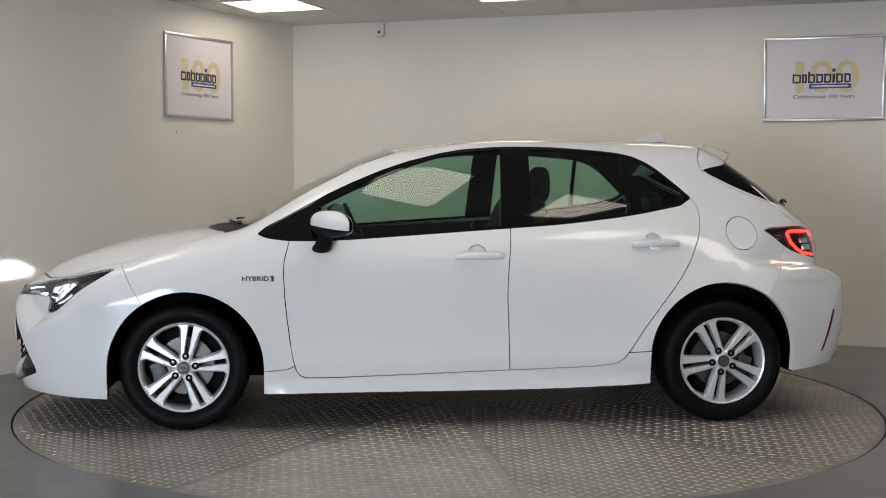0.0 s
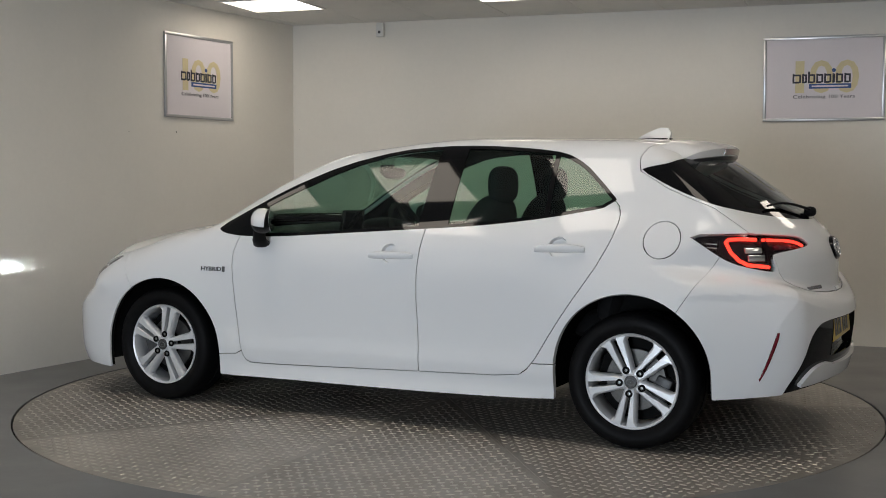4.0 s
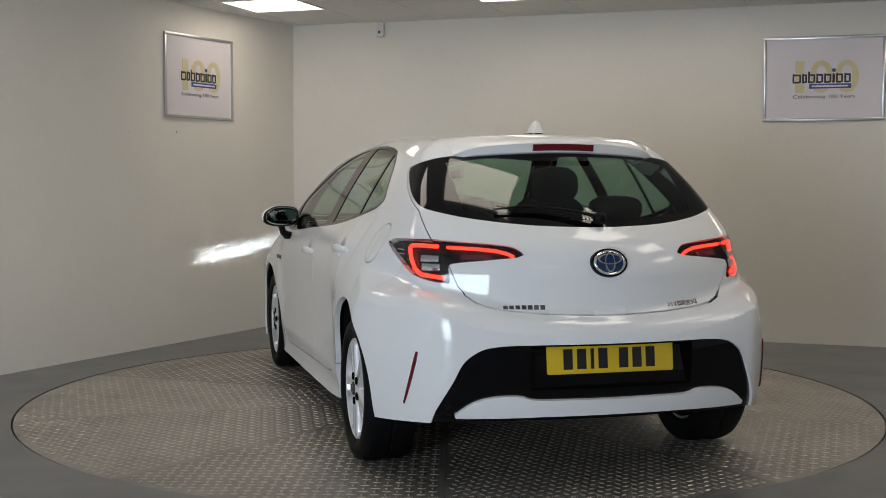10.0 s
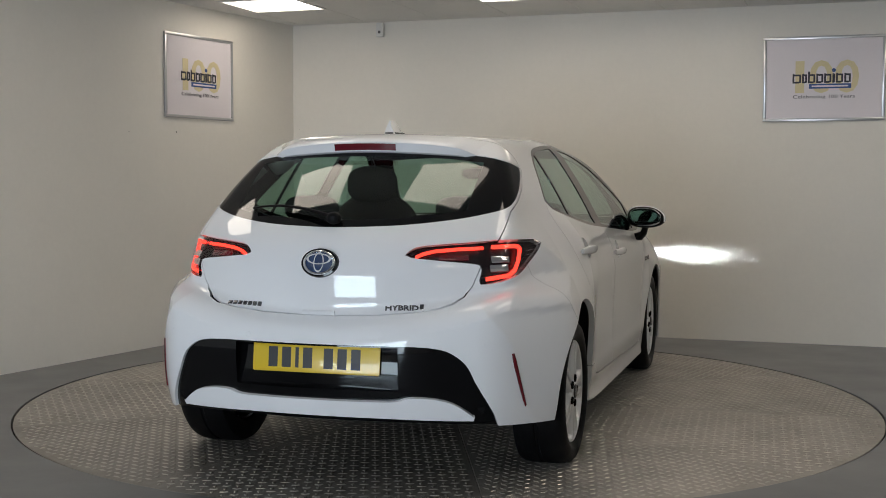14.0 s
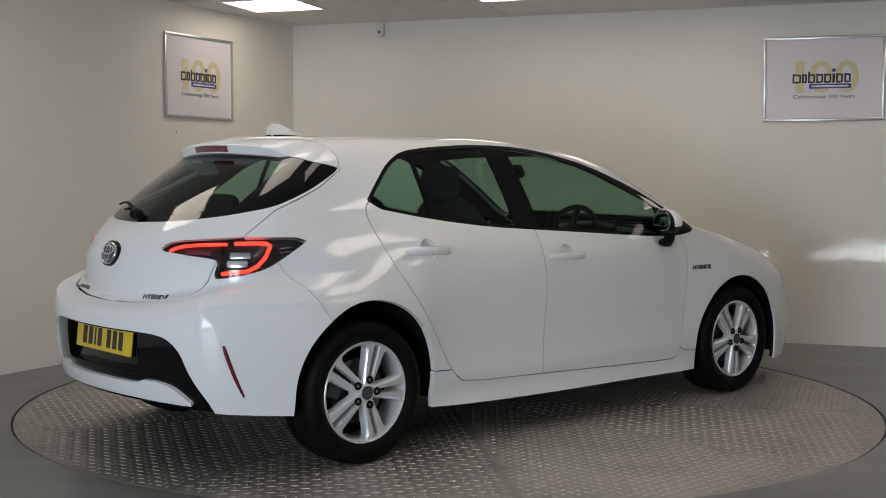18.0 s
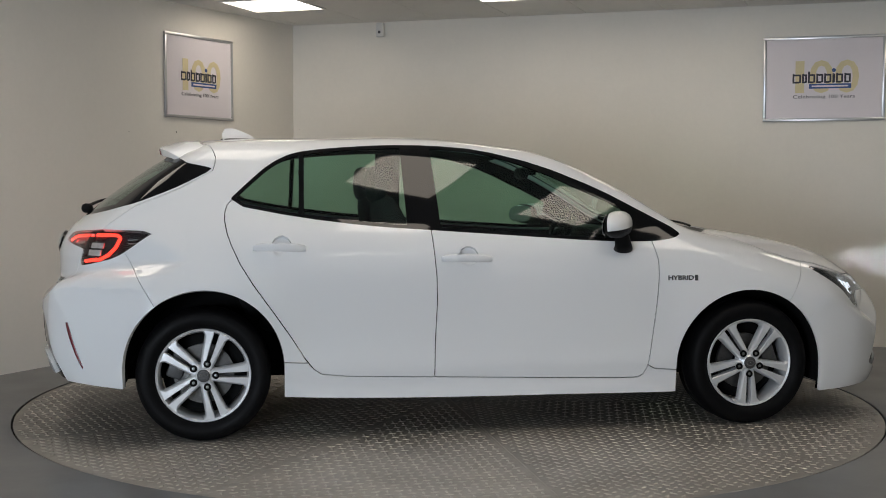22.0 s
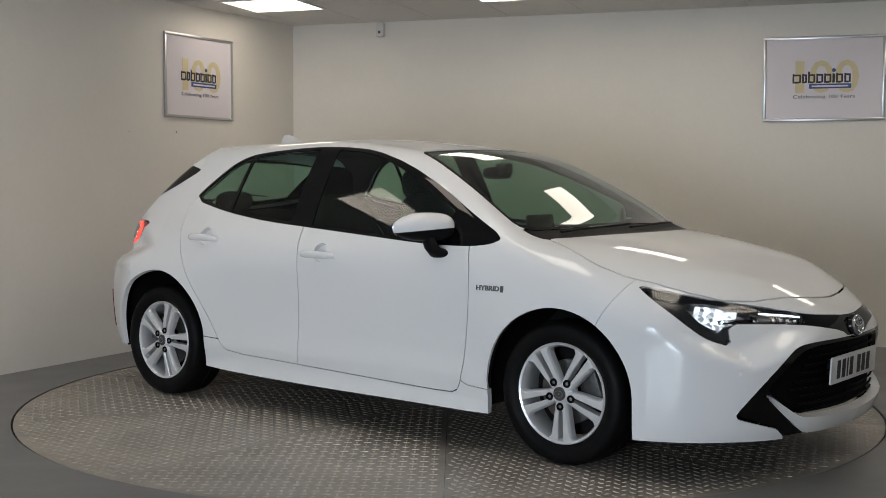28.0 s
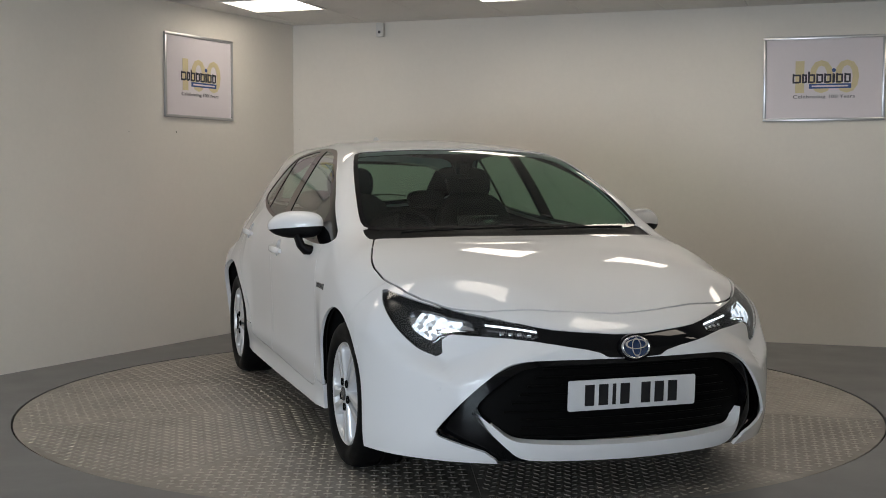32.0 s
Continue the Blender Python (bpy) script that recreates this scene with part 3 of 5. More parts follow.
def flat(v, how):
    x, y, z = v[:, 0], np.abs(v[:, 1]), v[:, 2]
    if how == "side":
        return np.stack([x, z], 1)
    if how == "top":
        return np.stack([x, y], 1)
    if how == "front":
        return np.stack([y + 2.25 - x, z], 1)
    return np.stack([y + x + 2.1, z], 1)


def area(outline, how, softly=2):
    """A region of the skin by an outline drawn on the side, the top, or round the front or rear."""
    p = soften(outline, softly) if softly else np.array(outline, float)
    return lambda v: inside_by(flat(v, how), p)


def arch(cx, cz, r):
    def value(v):
        x, z = v[:, 0] - cx, v[:, 2] - cz
        return np.where(z > 0, np.hypot(x, z), np.abs(x)) - r
    return value


def cut(v, tris, val):
    """Splits triangles along val = 0."""
    val = np.where(np.abs(val) < 2.5e-4, 0.0, val)
    s = np.sign(val).astype(int)
    ts = s[tris]
    cross = (ts.min(1) < 0) & (ts.max(1) > 0)
    keep, todo = tris[~cross], tris[cross]
    extra, made, out = [], {}, []
    n = len(v)

    def point(a, b):
        key = (a, b) if a < b else (b, a)
        if key not in made:
            a, b = key
            f = val[a] / (val[a] - val[b])
            made[key] = n + len(extra)
            extra.append(v[a] + (v[b] - v[a]) * f)
        return made[key]
    for t in todo:
        t = list(t)
        z = [q for q in range(3) if s[t[q]] == 0]
        if z:
            a, b, c = t[z[0]], t[(z[0] + 1) % 3], t[(z[0] + 2) % 3]
            m = point(b, c)
            out += [(a, b, m), (a, m, c)]
        else:
            lone = next(q for q in range(3) if s[t[q]] != s[t[(q + 1) % 3]] and s[t[q]] != s[t[(q + 2) % 3]])
            a, b, c = t[lone], t[(lone + 1) % 3], t[(lone + 2) % 3]
            p, q = point(a, b), point(a, c)
            out += [(a, p, q), (p, b, c), (p, c, q)]
    if out:
        v, keep = np.vstack([v, extra]), np.vstack([keep, np.array(out)])
    return v, keep


def panel(name, v, nrm, tris, mat, parent, sides="both", sink=0.0, rim=0.012, label="", flip_only=False):
    """A part from triangles of the half skin. sides: both (mirrored and joined), left or right. sink: how deep it lies, or a function of the points. rim: depth of its turned-in edges."""
    used = np.unique(tris)
    if len(used) == 0:
        return None
    remap = np.full(len(v), -1)
    remap[used] = np.arange(len(used))
    t = remap[tris]
    depth = sink(v[used])[:, None] if callable(sink) else sink
    p, n = v[used] - nrm[used] * depth, nrm[used]
    edges = np.vstack([t[:, [0, 1]], t[:, [1, 2]], t[:, [2, 0]]])
    n_all = len(used)
    lone = ~np.isin(edges[:, 0] * n_all + edges[:, 1], edges[:, 1] * n_all + edges[:, 0])
    middle = (np.abs(p[edges[:, 0], 1]) < 1e-5) & (np.abs(p[edges[:, 1], 1]) < 1e-5)
    border = edges[lone & ~middle]
    pos, nor, faces = [], [], []

    def half(sign):
        base = len(pos)
        flipv = np.array((1, sign, 1))
        pos.extend(p * flipv)
        nor.extend(n * flipv)
        for a, b, c in t:
            faces.append((base + a, base + b, base + c) if sign > 0 else (base + a, base + c, base + b))
        if rim:
            for a, b in border:
                pa, pb = p[a], p[b]
                qa, qb = pa - n[a] * rim, pb - n[b] * rim
                w = np.cross(pb - pa, qa - pa)
                w = -w / (np.linalg.norm(w) + 1e-12)
                k = len(pos)
                pos.extend([pa * flipv, pb * flipv, qb * flipv, qa * flipv])
                nor.extend([w * flipv] * 4)
                faces.append((k + 1, k, k + 3, k + 2) if sign > 0 else (k, k + 1, k + 2, k + 3))
    if sides in ("both", "left"):
        half(1)
    if sides in ("both", "right"):
        half(-1)
    me = bpy.data.meshes.new(name)
    me.from_pydata([tuple(q) for q in pos], [], faces)
    me.polygons.foreach_set("use_smooth", [True] * len(me.polygons))
    me.update()
    me.normals_split_custom_set_from_vertices([tuple(q) for q in nor])
    me.materials.append(mat)
    ob = new(name, me)
    ob.parent = parent
    if label:
        ob["label"] = label
    return ob


# outlines: x and z on the side, x and y on the top, distance round the nose or tail and z at the ends
DAYLIGHT_OPENING = area([(0.97, 0.945), (0.797, 1.036), (0.578, 1.154), (0.296, 1.271), (0.007, 1.344), (-0.227, 1.363), (-0.461, 1.364), (-0.722, 1.347), (-0.896, 1.325), (-1.006, 1.272), (-1.11, 1.182), (-1.205, 1.092), (-0.873, 1.029), (-0.534, 0.988), (-0.264, 0.970), (0.169, 0.941), (0.58, 0.913), (0.817, 0.911), (0.93, 0.925)], "side", 1)
WINDOWS = lambda v: DAYLIGHT_OPENING(v) - 0.007
FRONT_DOOR = area([(0.80, 0.98), (0.817, 0.911), (0.848, 0.793), (0.838, 0.603), (0.811, 0.384), (0.792, 0.295), (0.772, 0.258), (0.731, 0.244), (0.309, 0.255), (-0.250, 0.272), (-0.250, 0.272), (-0.246, 0.45), (-0.235, 0.676), (-0.260, 0.97), (-0.27, 1.15), (0.5, 1.06)], "side", 1)
REAR_DOOR = area([(-0.2500, 0.272), (-0.2500, 0.272), (-0.766, 0.288), (-0.834, 0.335), (-0.94, 0.505), (-1.136, 0.782), (-1.205, 0.93), (-1.225, 1.03), (-1.207, 1.095), (-1.12, 1.14), (-0.270, 1.15), (-0.260, 0.97), (-0.235, 0.676), (-0.246, 0.45)], "side", 1)
SILL = area([(0.96, 0.278), (0.83, 0.288), (0.77, 0.32), (0.309, 0.30), (-0.253, 0.31), (-0.70, 0.32), (-0.80, 0.352), (-0.88, 0.354), (-0.99, 0.36), (-0.99, 0.10), (0.96, 0.10)], "side", 0)
LID = area([(1.258, -0.3), (1.256, 0.2), (1.235, 0.42), (1.20, 0.55), (1.125, 0.675), (1.19, 0.697), (1.30, 0.735), (1.39, 0.762), (1.47, 0.772), (1.592, 0.757), (1.78, 0.692), (1.93, 0.585), (2.036, 0.464), (2.115, 0.206), (2.137, 0), (2.137, -0.3)], "top", 1)
HOOD_LID = lambda v: LID(v) - 0.024 * np.clip((v[:, 0] - 1.5) / 0.25, 0, 1) * np.clip((2.05 - v[:, 0]) / 0.12, 0, 1)
POCKET = lambda v: np.maximum(np.maximum(v[:, 1] - 0.335, np.abs(v[:, 2] - 0.488) - 0.084), v[:, 0] + 1.9)
COWL = area([(1.30, -0.3), (1.30, 0.3), (1.25, 0.55), (1.14, 0.695), (1.05, 0.70), (0.99, 0.69), (1.02, 0.4), (1.05, -0.3)], "top", 1)
WINDSCREEN = area([(1.10, -0.3), (1.09, 0.3), (1.05, 0.58), (1.0, 0.682), (0.93, 0.69), (0.70, 0.648), (0.45, 0.59), (0.28, 0.535), (0.30, 0.42), (0.325, 0.2), (0.335, 0.0), (0.335, -0.3)], "top", 1)
HEADLAMP = area([(1.408, 0.779), (1.24, 0.757), (0.958, 0.717), (0.677, 0.691), (0.46, 0.663), (0.415, 0.616), (0.685, 0.624), (0.930, 0.630), (0.913, 0.541), (1.05, 0.567), (1.15, 0.613), (1.24, 0.665), (1.345, 0.727)], "front", 1)
UPPER_GRILLE = area([(0.60, 0.682), (0.42, 0.658), (0.20, 0.644), (0.07, 0.634), (-0.4, 0.634), (-0.4, 0.549), (0.09, 0.549), (0.145, 0.578), (0.386, 0.612), (0.60, 0.621)], "front", 1)
LOWER_GRILLE = area([(-0.4, 0.550), (0.093, 0.550), (0.385, 0.550), (0.50, 0.542), (0.56, 0.522), (0.68, 0.449), (0.81, 0.360), (0.918, 0.277), (0.907, 0.262), (0.80, 0.240), (0.615, 0.203), (0.58, 0.10), (-0.4, 0.10)], "front", 1)
LOWER_MOUTH = area([(-0.4, 0.532), (0.092, 0.532), (0.375, 0.531), (0.48, 0.512), (0.60, 0.445), (0.70, 0.378), (0.665, 0.338), (0.60, 0.302), (0.534, 0.266), (0.469, 0.252), (0.2, 0.238), (-0.4, 0.236)], "front", 1)
LIP = area([(0.730, 0.356), (0.685, 0.348), (0.60, 0.302), (0.534, 0.266), (0.469, 0.252), (0.2, 0.238), (-0.4, 0.236), (-0.4, 0.178), (0.11, 0.178), (0.44, 0.184), (0.50, 0.198), (0.55, 0.232), (0.63, 0.282)], "front", 1)
REAR_GLASS = area([(-0.500, 1.013), (0.160, 1.014), (0.433, 1.021), (0.626, 1.033), (0.811, 1.049), (0.930, 1.063), (1.111, 1.088), (1.228, 1.129), (1.324, 1.174), (1.438, 1.250), (1.386, 1.264), (1.262, 1.283), (1.198, 1.297), (0.886, 1.325), (0.542, 1.332), (-0.500, 1.332)], "rear", 1)
HATCH = area([(-0.500, 0.682), (0.100, 0.682), (0.280, 0.687), (0.450, 0.699), (0.560, 0.712), (0.650, 0.731), (0.720, 0.755), (0.765, 0.79), (0.785, 0.825), (0.840, 0.90), (0.950, 0.962), (1.061, 1.034), (1.122, 1.076), (1.236, 1.119), (1.334, 1.165), (1.431, 1.238), (1.508, 1.27), (1.430, 1.6), (-0.500, 1.6)], "rear", 0)
TAILGATE_SEAM = area([(-2.6, -0.4), (-1.365, -0.4), (-1.36, 0.2), (-1.325, 0.42), (-1.275, 0.545), (-1.262, 0.58), (-1.28, 0.62), (-1.40, 0.70), (-1.45, 1.2), (-2.6, 1.2)], "top", 1)
TAIL_LAMP = area([(1.335, 0.963), (0.96, 0.969), (0.86, 0.963), (0.565, 0.950), (0.49, 0.940), (0.425, 0.906), (0.62, 0.890), (0.79, 0.878), (0.825, 0.868), (0.795, 0.798), (0.87, 0.801), (0.97, 0.813), (1.10, 0.836), (1.235, 0.903)], "rear", 1)
LAMP_SPLIT = area([(0.84, 0.7), (0.84, 1.05), (2.0, 1.05), (2.0, 0.7)], "rear", 0)
DIFFUSER = area([(-0.5, 0.579), (0.234, 0.579), (0.44, 0.577), (0.535, 0.566), (0.59, 0.543), (0.64, 0.51), (0.70, 0.42), (0.835, 0.285), (0.88, 0.18), (-0.5, 0.18)], "rear", 1)
REAR_LIP = area([(-0.5, 0.366), (0.275, 0.365), (0.335, 0.368), (0.373, 0.383), (0.48, 0.382), (0.571, 0.368), (0.64, 0.34), (0.712, 0.300), (0.688, 0.294), (0.45, 0.297), (0.246, 0.302), (-0.5, 0.304)], "rear", 1)
HEAD_UNIT = area([(1.19, 0.712), (1.0, 0.706), (0.91, 0.684), (0.79, 0.680), (0.757, 0.638), (0.88, 0.632), (0.955, 0.622), (0.974, 0.597), (1.09, 0.632), (1.14, 0.672)], "front", 1)
FACETS = [lambda v, k=k: (flat(v, 'front')[:, 0] - k) * 0.9 + (flat(v, 'front')[:, 1] - 0.66) * 0.55 for k in (0.86, 0.95, 1.005, 1.06, 1.12)]
FUEL_FLAP = area([(-1.43 + 0.082 * math.cos(a / 10 * math.pi), 0.936 + 0.082 * math.sin(a / 10 * math.pi)) for a in range(20)], "side", 0)
SLIT = (0.634, 0.656, 0.74, 0.95)
BOWLS = [area([(x + 0.047 * math.cos(a / 10 * math.pi), z + 0.047 * math.sin(a / 10 * math.pi)) for a in range(20)], "side", 0) for x, z in ((-0.088, 0.842), (-0.962, 0.895))]
FRONT_BUMPER = lambda v: (1.515 + (v[:, 2] - 0.62) * 0.6 - v[:, 0]) * 0.86
REAR_BUMPER = lambda v: np.maximum(v[:, 0] + 1.57 + (v[:, 2] - 0.69) * 0.61, v[:, 2] - 0.90)
FENDER = lambda v: np.maximum(0.70 - v[:, 0], v[:, 2] - 0.93 + 0.0 * v[:, 0])
FRONT_ARCH, REAR_ARCH = arch(1.309, 0.30, 0.368), arch(-1.316, 0.335, 0.364)
HEM = natural((2.3, 1.98, 1.67, 0.93, -0.95, -1.69, -1.9, -2.1), (0.165, 0.165, 0.160, 0.171, 0.197, 0.250, 0.265, 0.280))
FLOORLINE = lambda v: HEM(v[:, 0]) - v[:, 2]
B_POST = area([(-0.20, 0.8), (-0.245, 1.5), (-0.385, 1.5), (-0.365, 0.8)], "side", 0)
C_POST = area([(-0.862, 0.8), (-0.842, 1.5), (-0.866, 1.5), (-0.886, 0.8)], "side", 0)
SAIL = area([(0.66, 0.8), (0.70, 1.3), (1.2, 1.3), (1.2, 0.8)], "side", 0)


def inset(v):
    """Width of the black edge round the side glass, wider along the front pillar."""
    return 0.016 + 0.024 * np.clip((v[:, 0] - 0.05) / 0.4, 0, 1) * np.clip((v[:, 2] - 0.96) / 0.05, 0, 1)


def body_parts(car):
    v, tris = body_grid()
    g, wide, slim = 0.0023, 0.0038, 0.0013
    gaps = [(FRONT_DOOR, g), (REAR_DOOR, g), (SILL, g), (HOOD_LID, wide), (FRONT_BUMPER, slim), (REAR_BUMPER, slim), (HATCH, g), (TAILGATE_SEAM, g), (FUEL_FLAP, g)]
    plain = [FRONT_ARCH, REAR_ARCH, FLOORLINE, WINDOWS, COWL, WINDSCREEN, HEADLAMP, UPPER_GRILLE, LOWER_GRILLE, LOWER_MOUTH, LIP, REAR_GLASS, TAIL_LAMP, LAMP_SPLIT, DIFFUSER, REAR_LIP, POCKET, HEAD_UNIT, *FACETS, *BOWLS, B_POST, C_POST, SAIL]
    for f in plain:
        v, tris = cut(v, tris, f(v))
    for k, edge in enumerate(SLIT):
        v, tris = cut(v, tris, np.where((v[:, 0] > 1.85) & (v[:, 1] > 0.4), flat(v, "front")[:, 1 if k < 2 else 0] - edge, 1.0))
    v, tris = cut(v, tris, WINDSCREEN(v) + 0.022)
    v, tris = cut(v, tris, REAR_GLASS(v) + 0.028)
    v, tris = cut(v, tris, np.where((v[:, 0] < -1.3) & (v[:, 2] > 1.0), v[:, 1] - 0.50, 1.0))
    v, tris = cut(v, tris, WINDOWS(v) + inset(v))
    for f, half in gaps:
        v, tris = cut(v, tris, f(v) + half)
        v, tris = cut(v, tris, f(v) - half)
    cross = np.cross(v[tris[:, 1]] - v[tris[:, 0]], v[tris[:, 2]] - v[tris[:, 0]])
    tris = tris[np.linalg.norm(cross, axis=1) > 1e-10]
    nrm = slope(v)
    mid = v[tris].mean(1)
    facing = (np.cross(v[tris[:, 1]] - v[tris[:, 0]], v[tris[:, 2]] - v[tris[:, 0]]) * nrm[tris].mean(1)).sum(1)
    tris[facing < 0] = tris[facing < 0][:, ::-1]
    d = {k: f(mid) for k, f in dict(windows=WINDOWS, fdoor=FRONT_DOOR, rdoor=REAR_DOOR, sill=SILL, hood=HOOD_LID, cowl=COWL, wind=WINDSCREEN, head=HEADLAMP, upg=UPPER_GRILLE, log=LOWER_GRILLE, mouth=LOWER_MOUTH, lip=LIP, rglass=REAR_GLASS, hatch=HATCH, seam=TAILGATE_SEAM, tail=TAIL_LAMP, split=LAMP_SPLIT, diff=DIFFUSER, rlip=REAR_LIP, unit=HEAD_UNIT, flap=FUEL_FLAP, fbump=FRONT_BUMPER, rbump=REAR_BUMPER, fender=FENDER, farch=FRONT_ARCH, rarch=REAR_ARCH, hem=FLOORLINE, bpost=B_POST, cpost=C_POST, sail=SAIL).items()}
    free = (d["farch"] > 0) & (d["rarch"] > 0) & (d["hem"] < 0)
    low = mid[:, 2] < 0.8
    sets = {}

    def take(key, mask, free):
        sets[key] = mask & free
        return free & ~mask
    near_rear, near_front = mid[:, 0] < -1.2, mid[:, 0] > 1.4
    glass = (d["windows"] < -inset(mid))
    free = take("pillar", (d["windows"] < 0) & (~glass | (d["bpost"] < 0) | (d["cpost"] < 0) | (d["sail"] < 0)), free)
    free = take("window_front", glass & (mid[:, 0] > -0.3), free)
    free = take("window_rear", glass & (mid[:, 0] <= -0.3) & (mid[:, 0] > -0.87), free)
    free = take("window_quarter", glass & (mid[:, 0] <= -0.87), free)
    free = take("windscreen_band", (d["wind"] < 0) & (d["wind"] > -0.022) & (mid[:, 2] > 0.9), free)
    free = take("rear_band", (d["rglass"] < 0) & ((d["rglass"] > -0.028) | (mid[:, 1] > 0.50)) & near_rear & (d["seam"] < g), free)
    free = take("windscreen", (d["wind"] < 0) & (mid[:, 2] > 0.9), free)
    free = take("cowl", (d["cowl"] < 0) & (mid[:, 2] > 0.9) & (d["hood"] > -wide), free)
    free = take("headlamp", (d["head"] < 0) & near_front, free)
    free = take("lip", (d["lip"] < 0) & near_front, free)
    free = take("mouth", (d["mouth"] < 0) & near_front, free)
    free = take("lower_grille", (d["log"] < 0) & near_front, free)
    free = take("upper_grille", (d["upg"] < 0) & near_front & (mid[:, 2] < 0.70), free)
    free = take("rear_glass", (d["rglass"] < 0) & near_rear & (d["seam"] < g), free)
    free = take("tail_inner", (d["tail"] < 0) & near_rear & (d["split"] > 0), free)
    free = take("tail_outer", (d["tail"] < 0) & near_rear & (d["split"] <= 0), free)
    free = take("rear_lip", (d["rlip"] < 0) & near_rear, free)
    free = take("pocket", (POCKET(mid) < 0) & (d["diff"] < 0) & near_rear, free)
    free = take("diffuser", (d["diff"] < 0) & near_rear, free)
    tail = np.maximum(d["hatch"], d["seam"])
    free = take("hatch", (tail < -g) & near_rear, free)
    free = free & ~((np.abs(tail) <= g) & near_rear)
    top = (mid[:, 2] > 0.6)
    free = take("hood", (d["hood"] < -wide) & top & (mid[:, 0] > 1.0), free)
    free = free & ~((np.abs(d["hood"]) <= wide) & top & (mid[:, 0] > 1.0))
    side = mid[:, 1] > 0.5
    for k in (0, 1):
        free = take("bowl_%d" % k, (BOWLS[k](mid) < 0) & side, free)
    for key, f in (("front_door", "fdoor"), ("rear_door", "rdoor"), ("side_skirt", "sill")):
        free = take(key, (d[f] < -g) & side, free)
        free = free & ~((np.abs(d[f]) <= g) & side)
    free = take("front_bumper", (d["fbump"] < -slim), free)
    free = free & ~(np.abs(d["fbump"]) <= slim)
    free = take("rear_bumper", (d["rbump"] < -slim), free)
    free = free & ~(np.abs(d["rbump"]) <= slim)
    free = take("flap_gap", np.abs(d["flap"]) <= g, free)
    free = take("fuel_flap", d["flap"] < 0, free)
    free = take("fender", d["fender"] < 0, free)
    sets["shell"] = free
    P = lambda name, key, mat, **kw: panel(name, v, nrm, tris[sets[key]], mat, car, **kw)
    P("body_shell", "shell", M_PAINT, rim=0.025, label="white painted roof and quarter panels")
    P("bonnet", "hood", M_PAINT)
    hatch = P("tailgate", "hatch", M_PAINT, label="white tailgate with a sloping lower panel")
    P("windscreen", "windscreen", GL_WIND, sink=0.003, rim=0, label="large raked tinted windscreen")
    P("windscreen_band", "windscreen_band", M_BLACK, sink=0.003, rim=0, label="black printed windscreen edge")
    P("rear_window_band", "rear_band", M_BLACK, sink=0.003, rim=0, label="black printed window edge")
    P("cowl", "cowl", M_TRIM, sink=0.006)
    P("front_bumper", "front_bumper", M_PAINT)
    P("rear_bumper", "rear_bumper", M_PAINT, rim=0.025)
    P("lower_grille_surround", "lower_grille", M_BLACK, sink=lambda q: 0.016 + 0.034 * np.clip((flat(q, "front")[:, 0] - 0.62) / 0.25, 0, 1), rim=0.05, label="gloss black grille surround")
    P("grille_mesh", "mouth", M_MESH, sink=0.05, rim=0, label="black honeycomb grille")
    P("upper_grille", "upper_grille", M_BLACK, sink=0.004, rim=0.02)
    P("front_lip", "lip", M_PAINT, sink=lambda q: -0.010 + 0.075 * np.clip((flat(q, "front")[:, 0] - 0.50) / 0.20, 0, 1) ** 1.5, rim=0.045, label="white curved lip under the grille")
    P("rear_window", "rear_glass", GL_REAR, sink=0.003, rim=0, label="dark tinted rear window")
    P("rear_diffuser", "diffuser", M_BLACK, sink=0.012, rim=0.02, label="gloss black rear bumper insert")
    P("plate_recess", "pocket", M_BLACK, sink=0.072, rim=-0.062, label="gloss black recess behind the number plate")
    P("rear_lip", "rear_lip", M_PAINT, sink=-0.006, rim=0.03)
    for s in ("left", "right"):
        door = P("front_door", "front_door", M_PAINT, sides=s)
        rear = P("rear_door", "rear_door", M_PAINT, sides=s)
        DOORS_OF[s] = (door, rear)
        for k in (0, 1):
            panel("handle_bowl", v, nrm, tris[sets["bowl_%d" % k]], M_PAINT, DOORS_OF[s][k], sides=s, sink=0.026, rim=-0.025)
        P("side_skirt", "side_skirt", M_PAINT, sides=s, rim=0.03)
        P("front_wing", "fender", M_PAINT, sides=s)
        P("window_surround", "pillar", M_BLACK, sides=s, sink=0.001, rim=0.006, label="gloss black pillar trim")
        for key in ("window_front", "window_rear", "window_quarter"):
            P("side_window", key, GL_SIDE, sides=s, sink=0.004, rim=0)
        lamp = P("headlamp", "headlamp", GL_LENS, sides=s, rim=0, label="lit headlamp behind a clear lens")
        lamp.visible_shadow = False
        step = sum((f(mid) > 0).astype(int) for f in FACETS)
        fz, fs = flat(mid, "front")[:, 1], flat(mid, "front")[:, 0]
        solid = ~((fz > SLIT[0]) & (fz < SLIT[1]) & (fs > SLIT[2]) & (fs < SLIT[3]))
        panel("housing", v, nrm, tris[sets["headlamp"] & solid & ~((d["unit"] < 0))], M_LAMPBODY, lamp, sides=s, sink=0.035, rim=-0.033)
        # facets 1 to 4 glow themselves, standing for lamplight mirrored in the bowl
        for k in range(6):
            lit = k in (1, 2, 3, 4)
            panel("glowing_facet" if lit else "reflector_facet", v, nrm, tris[sets["headlamp"] & solid & (d["unit"] < 0) & (step == k)], G_HEAD if lit else M_REFLECTOR, lamp, sides=s, sink=0.02 if lit else 0.03, rim=0.012)
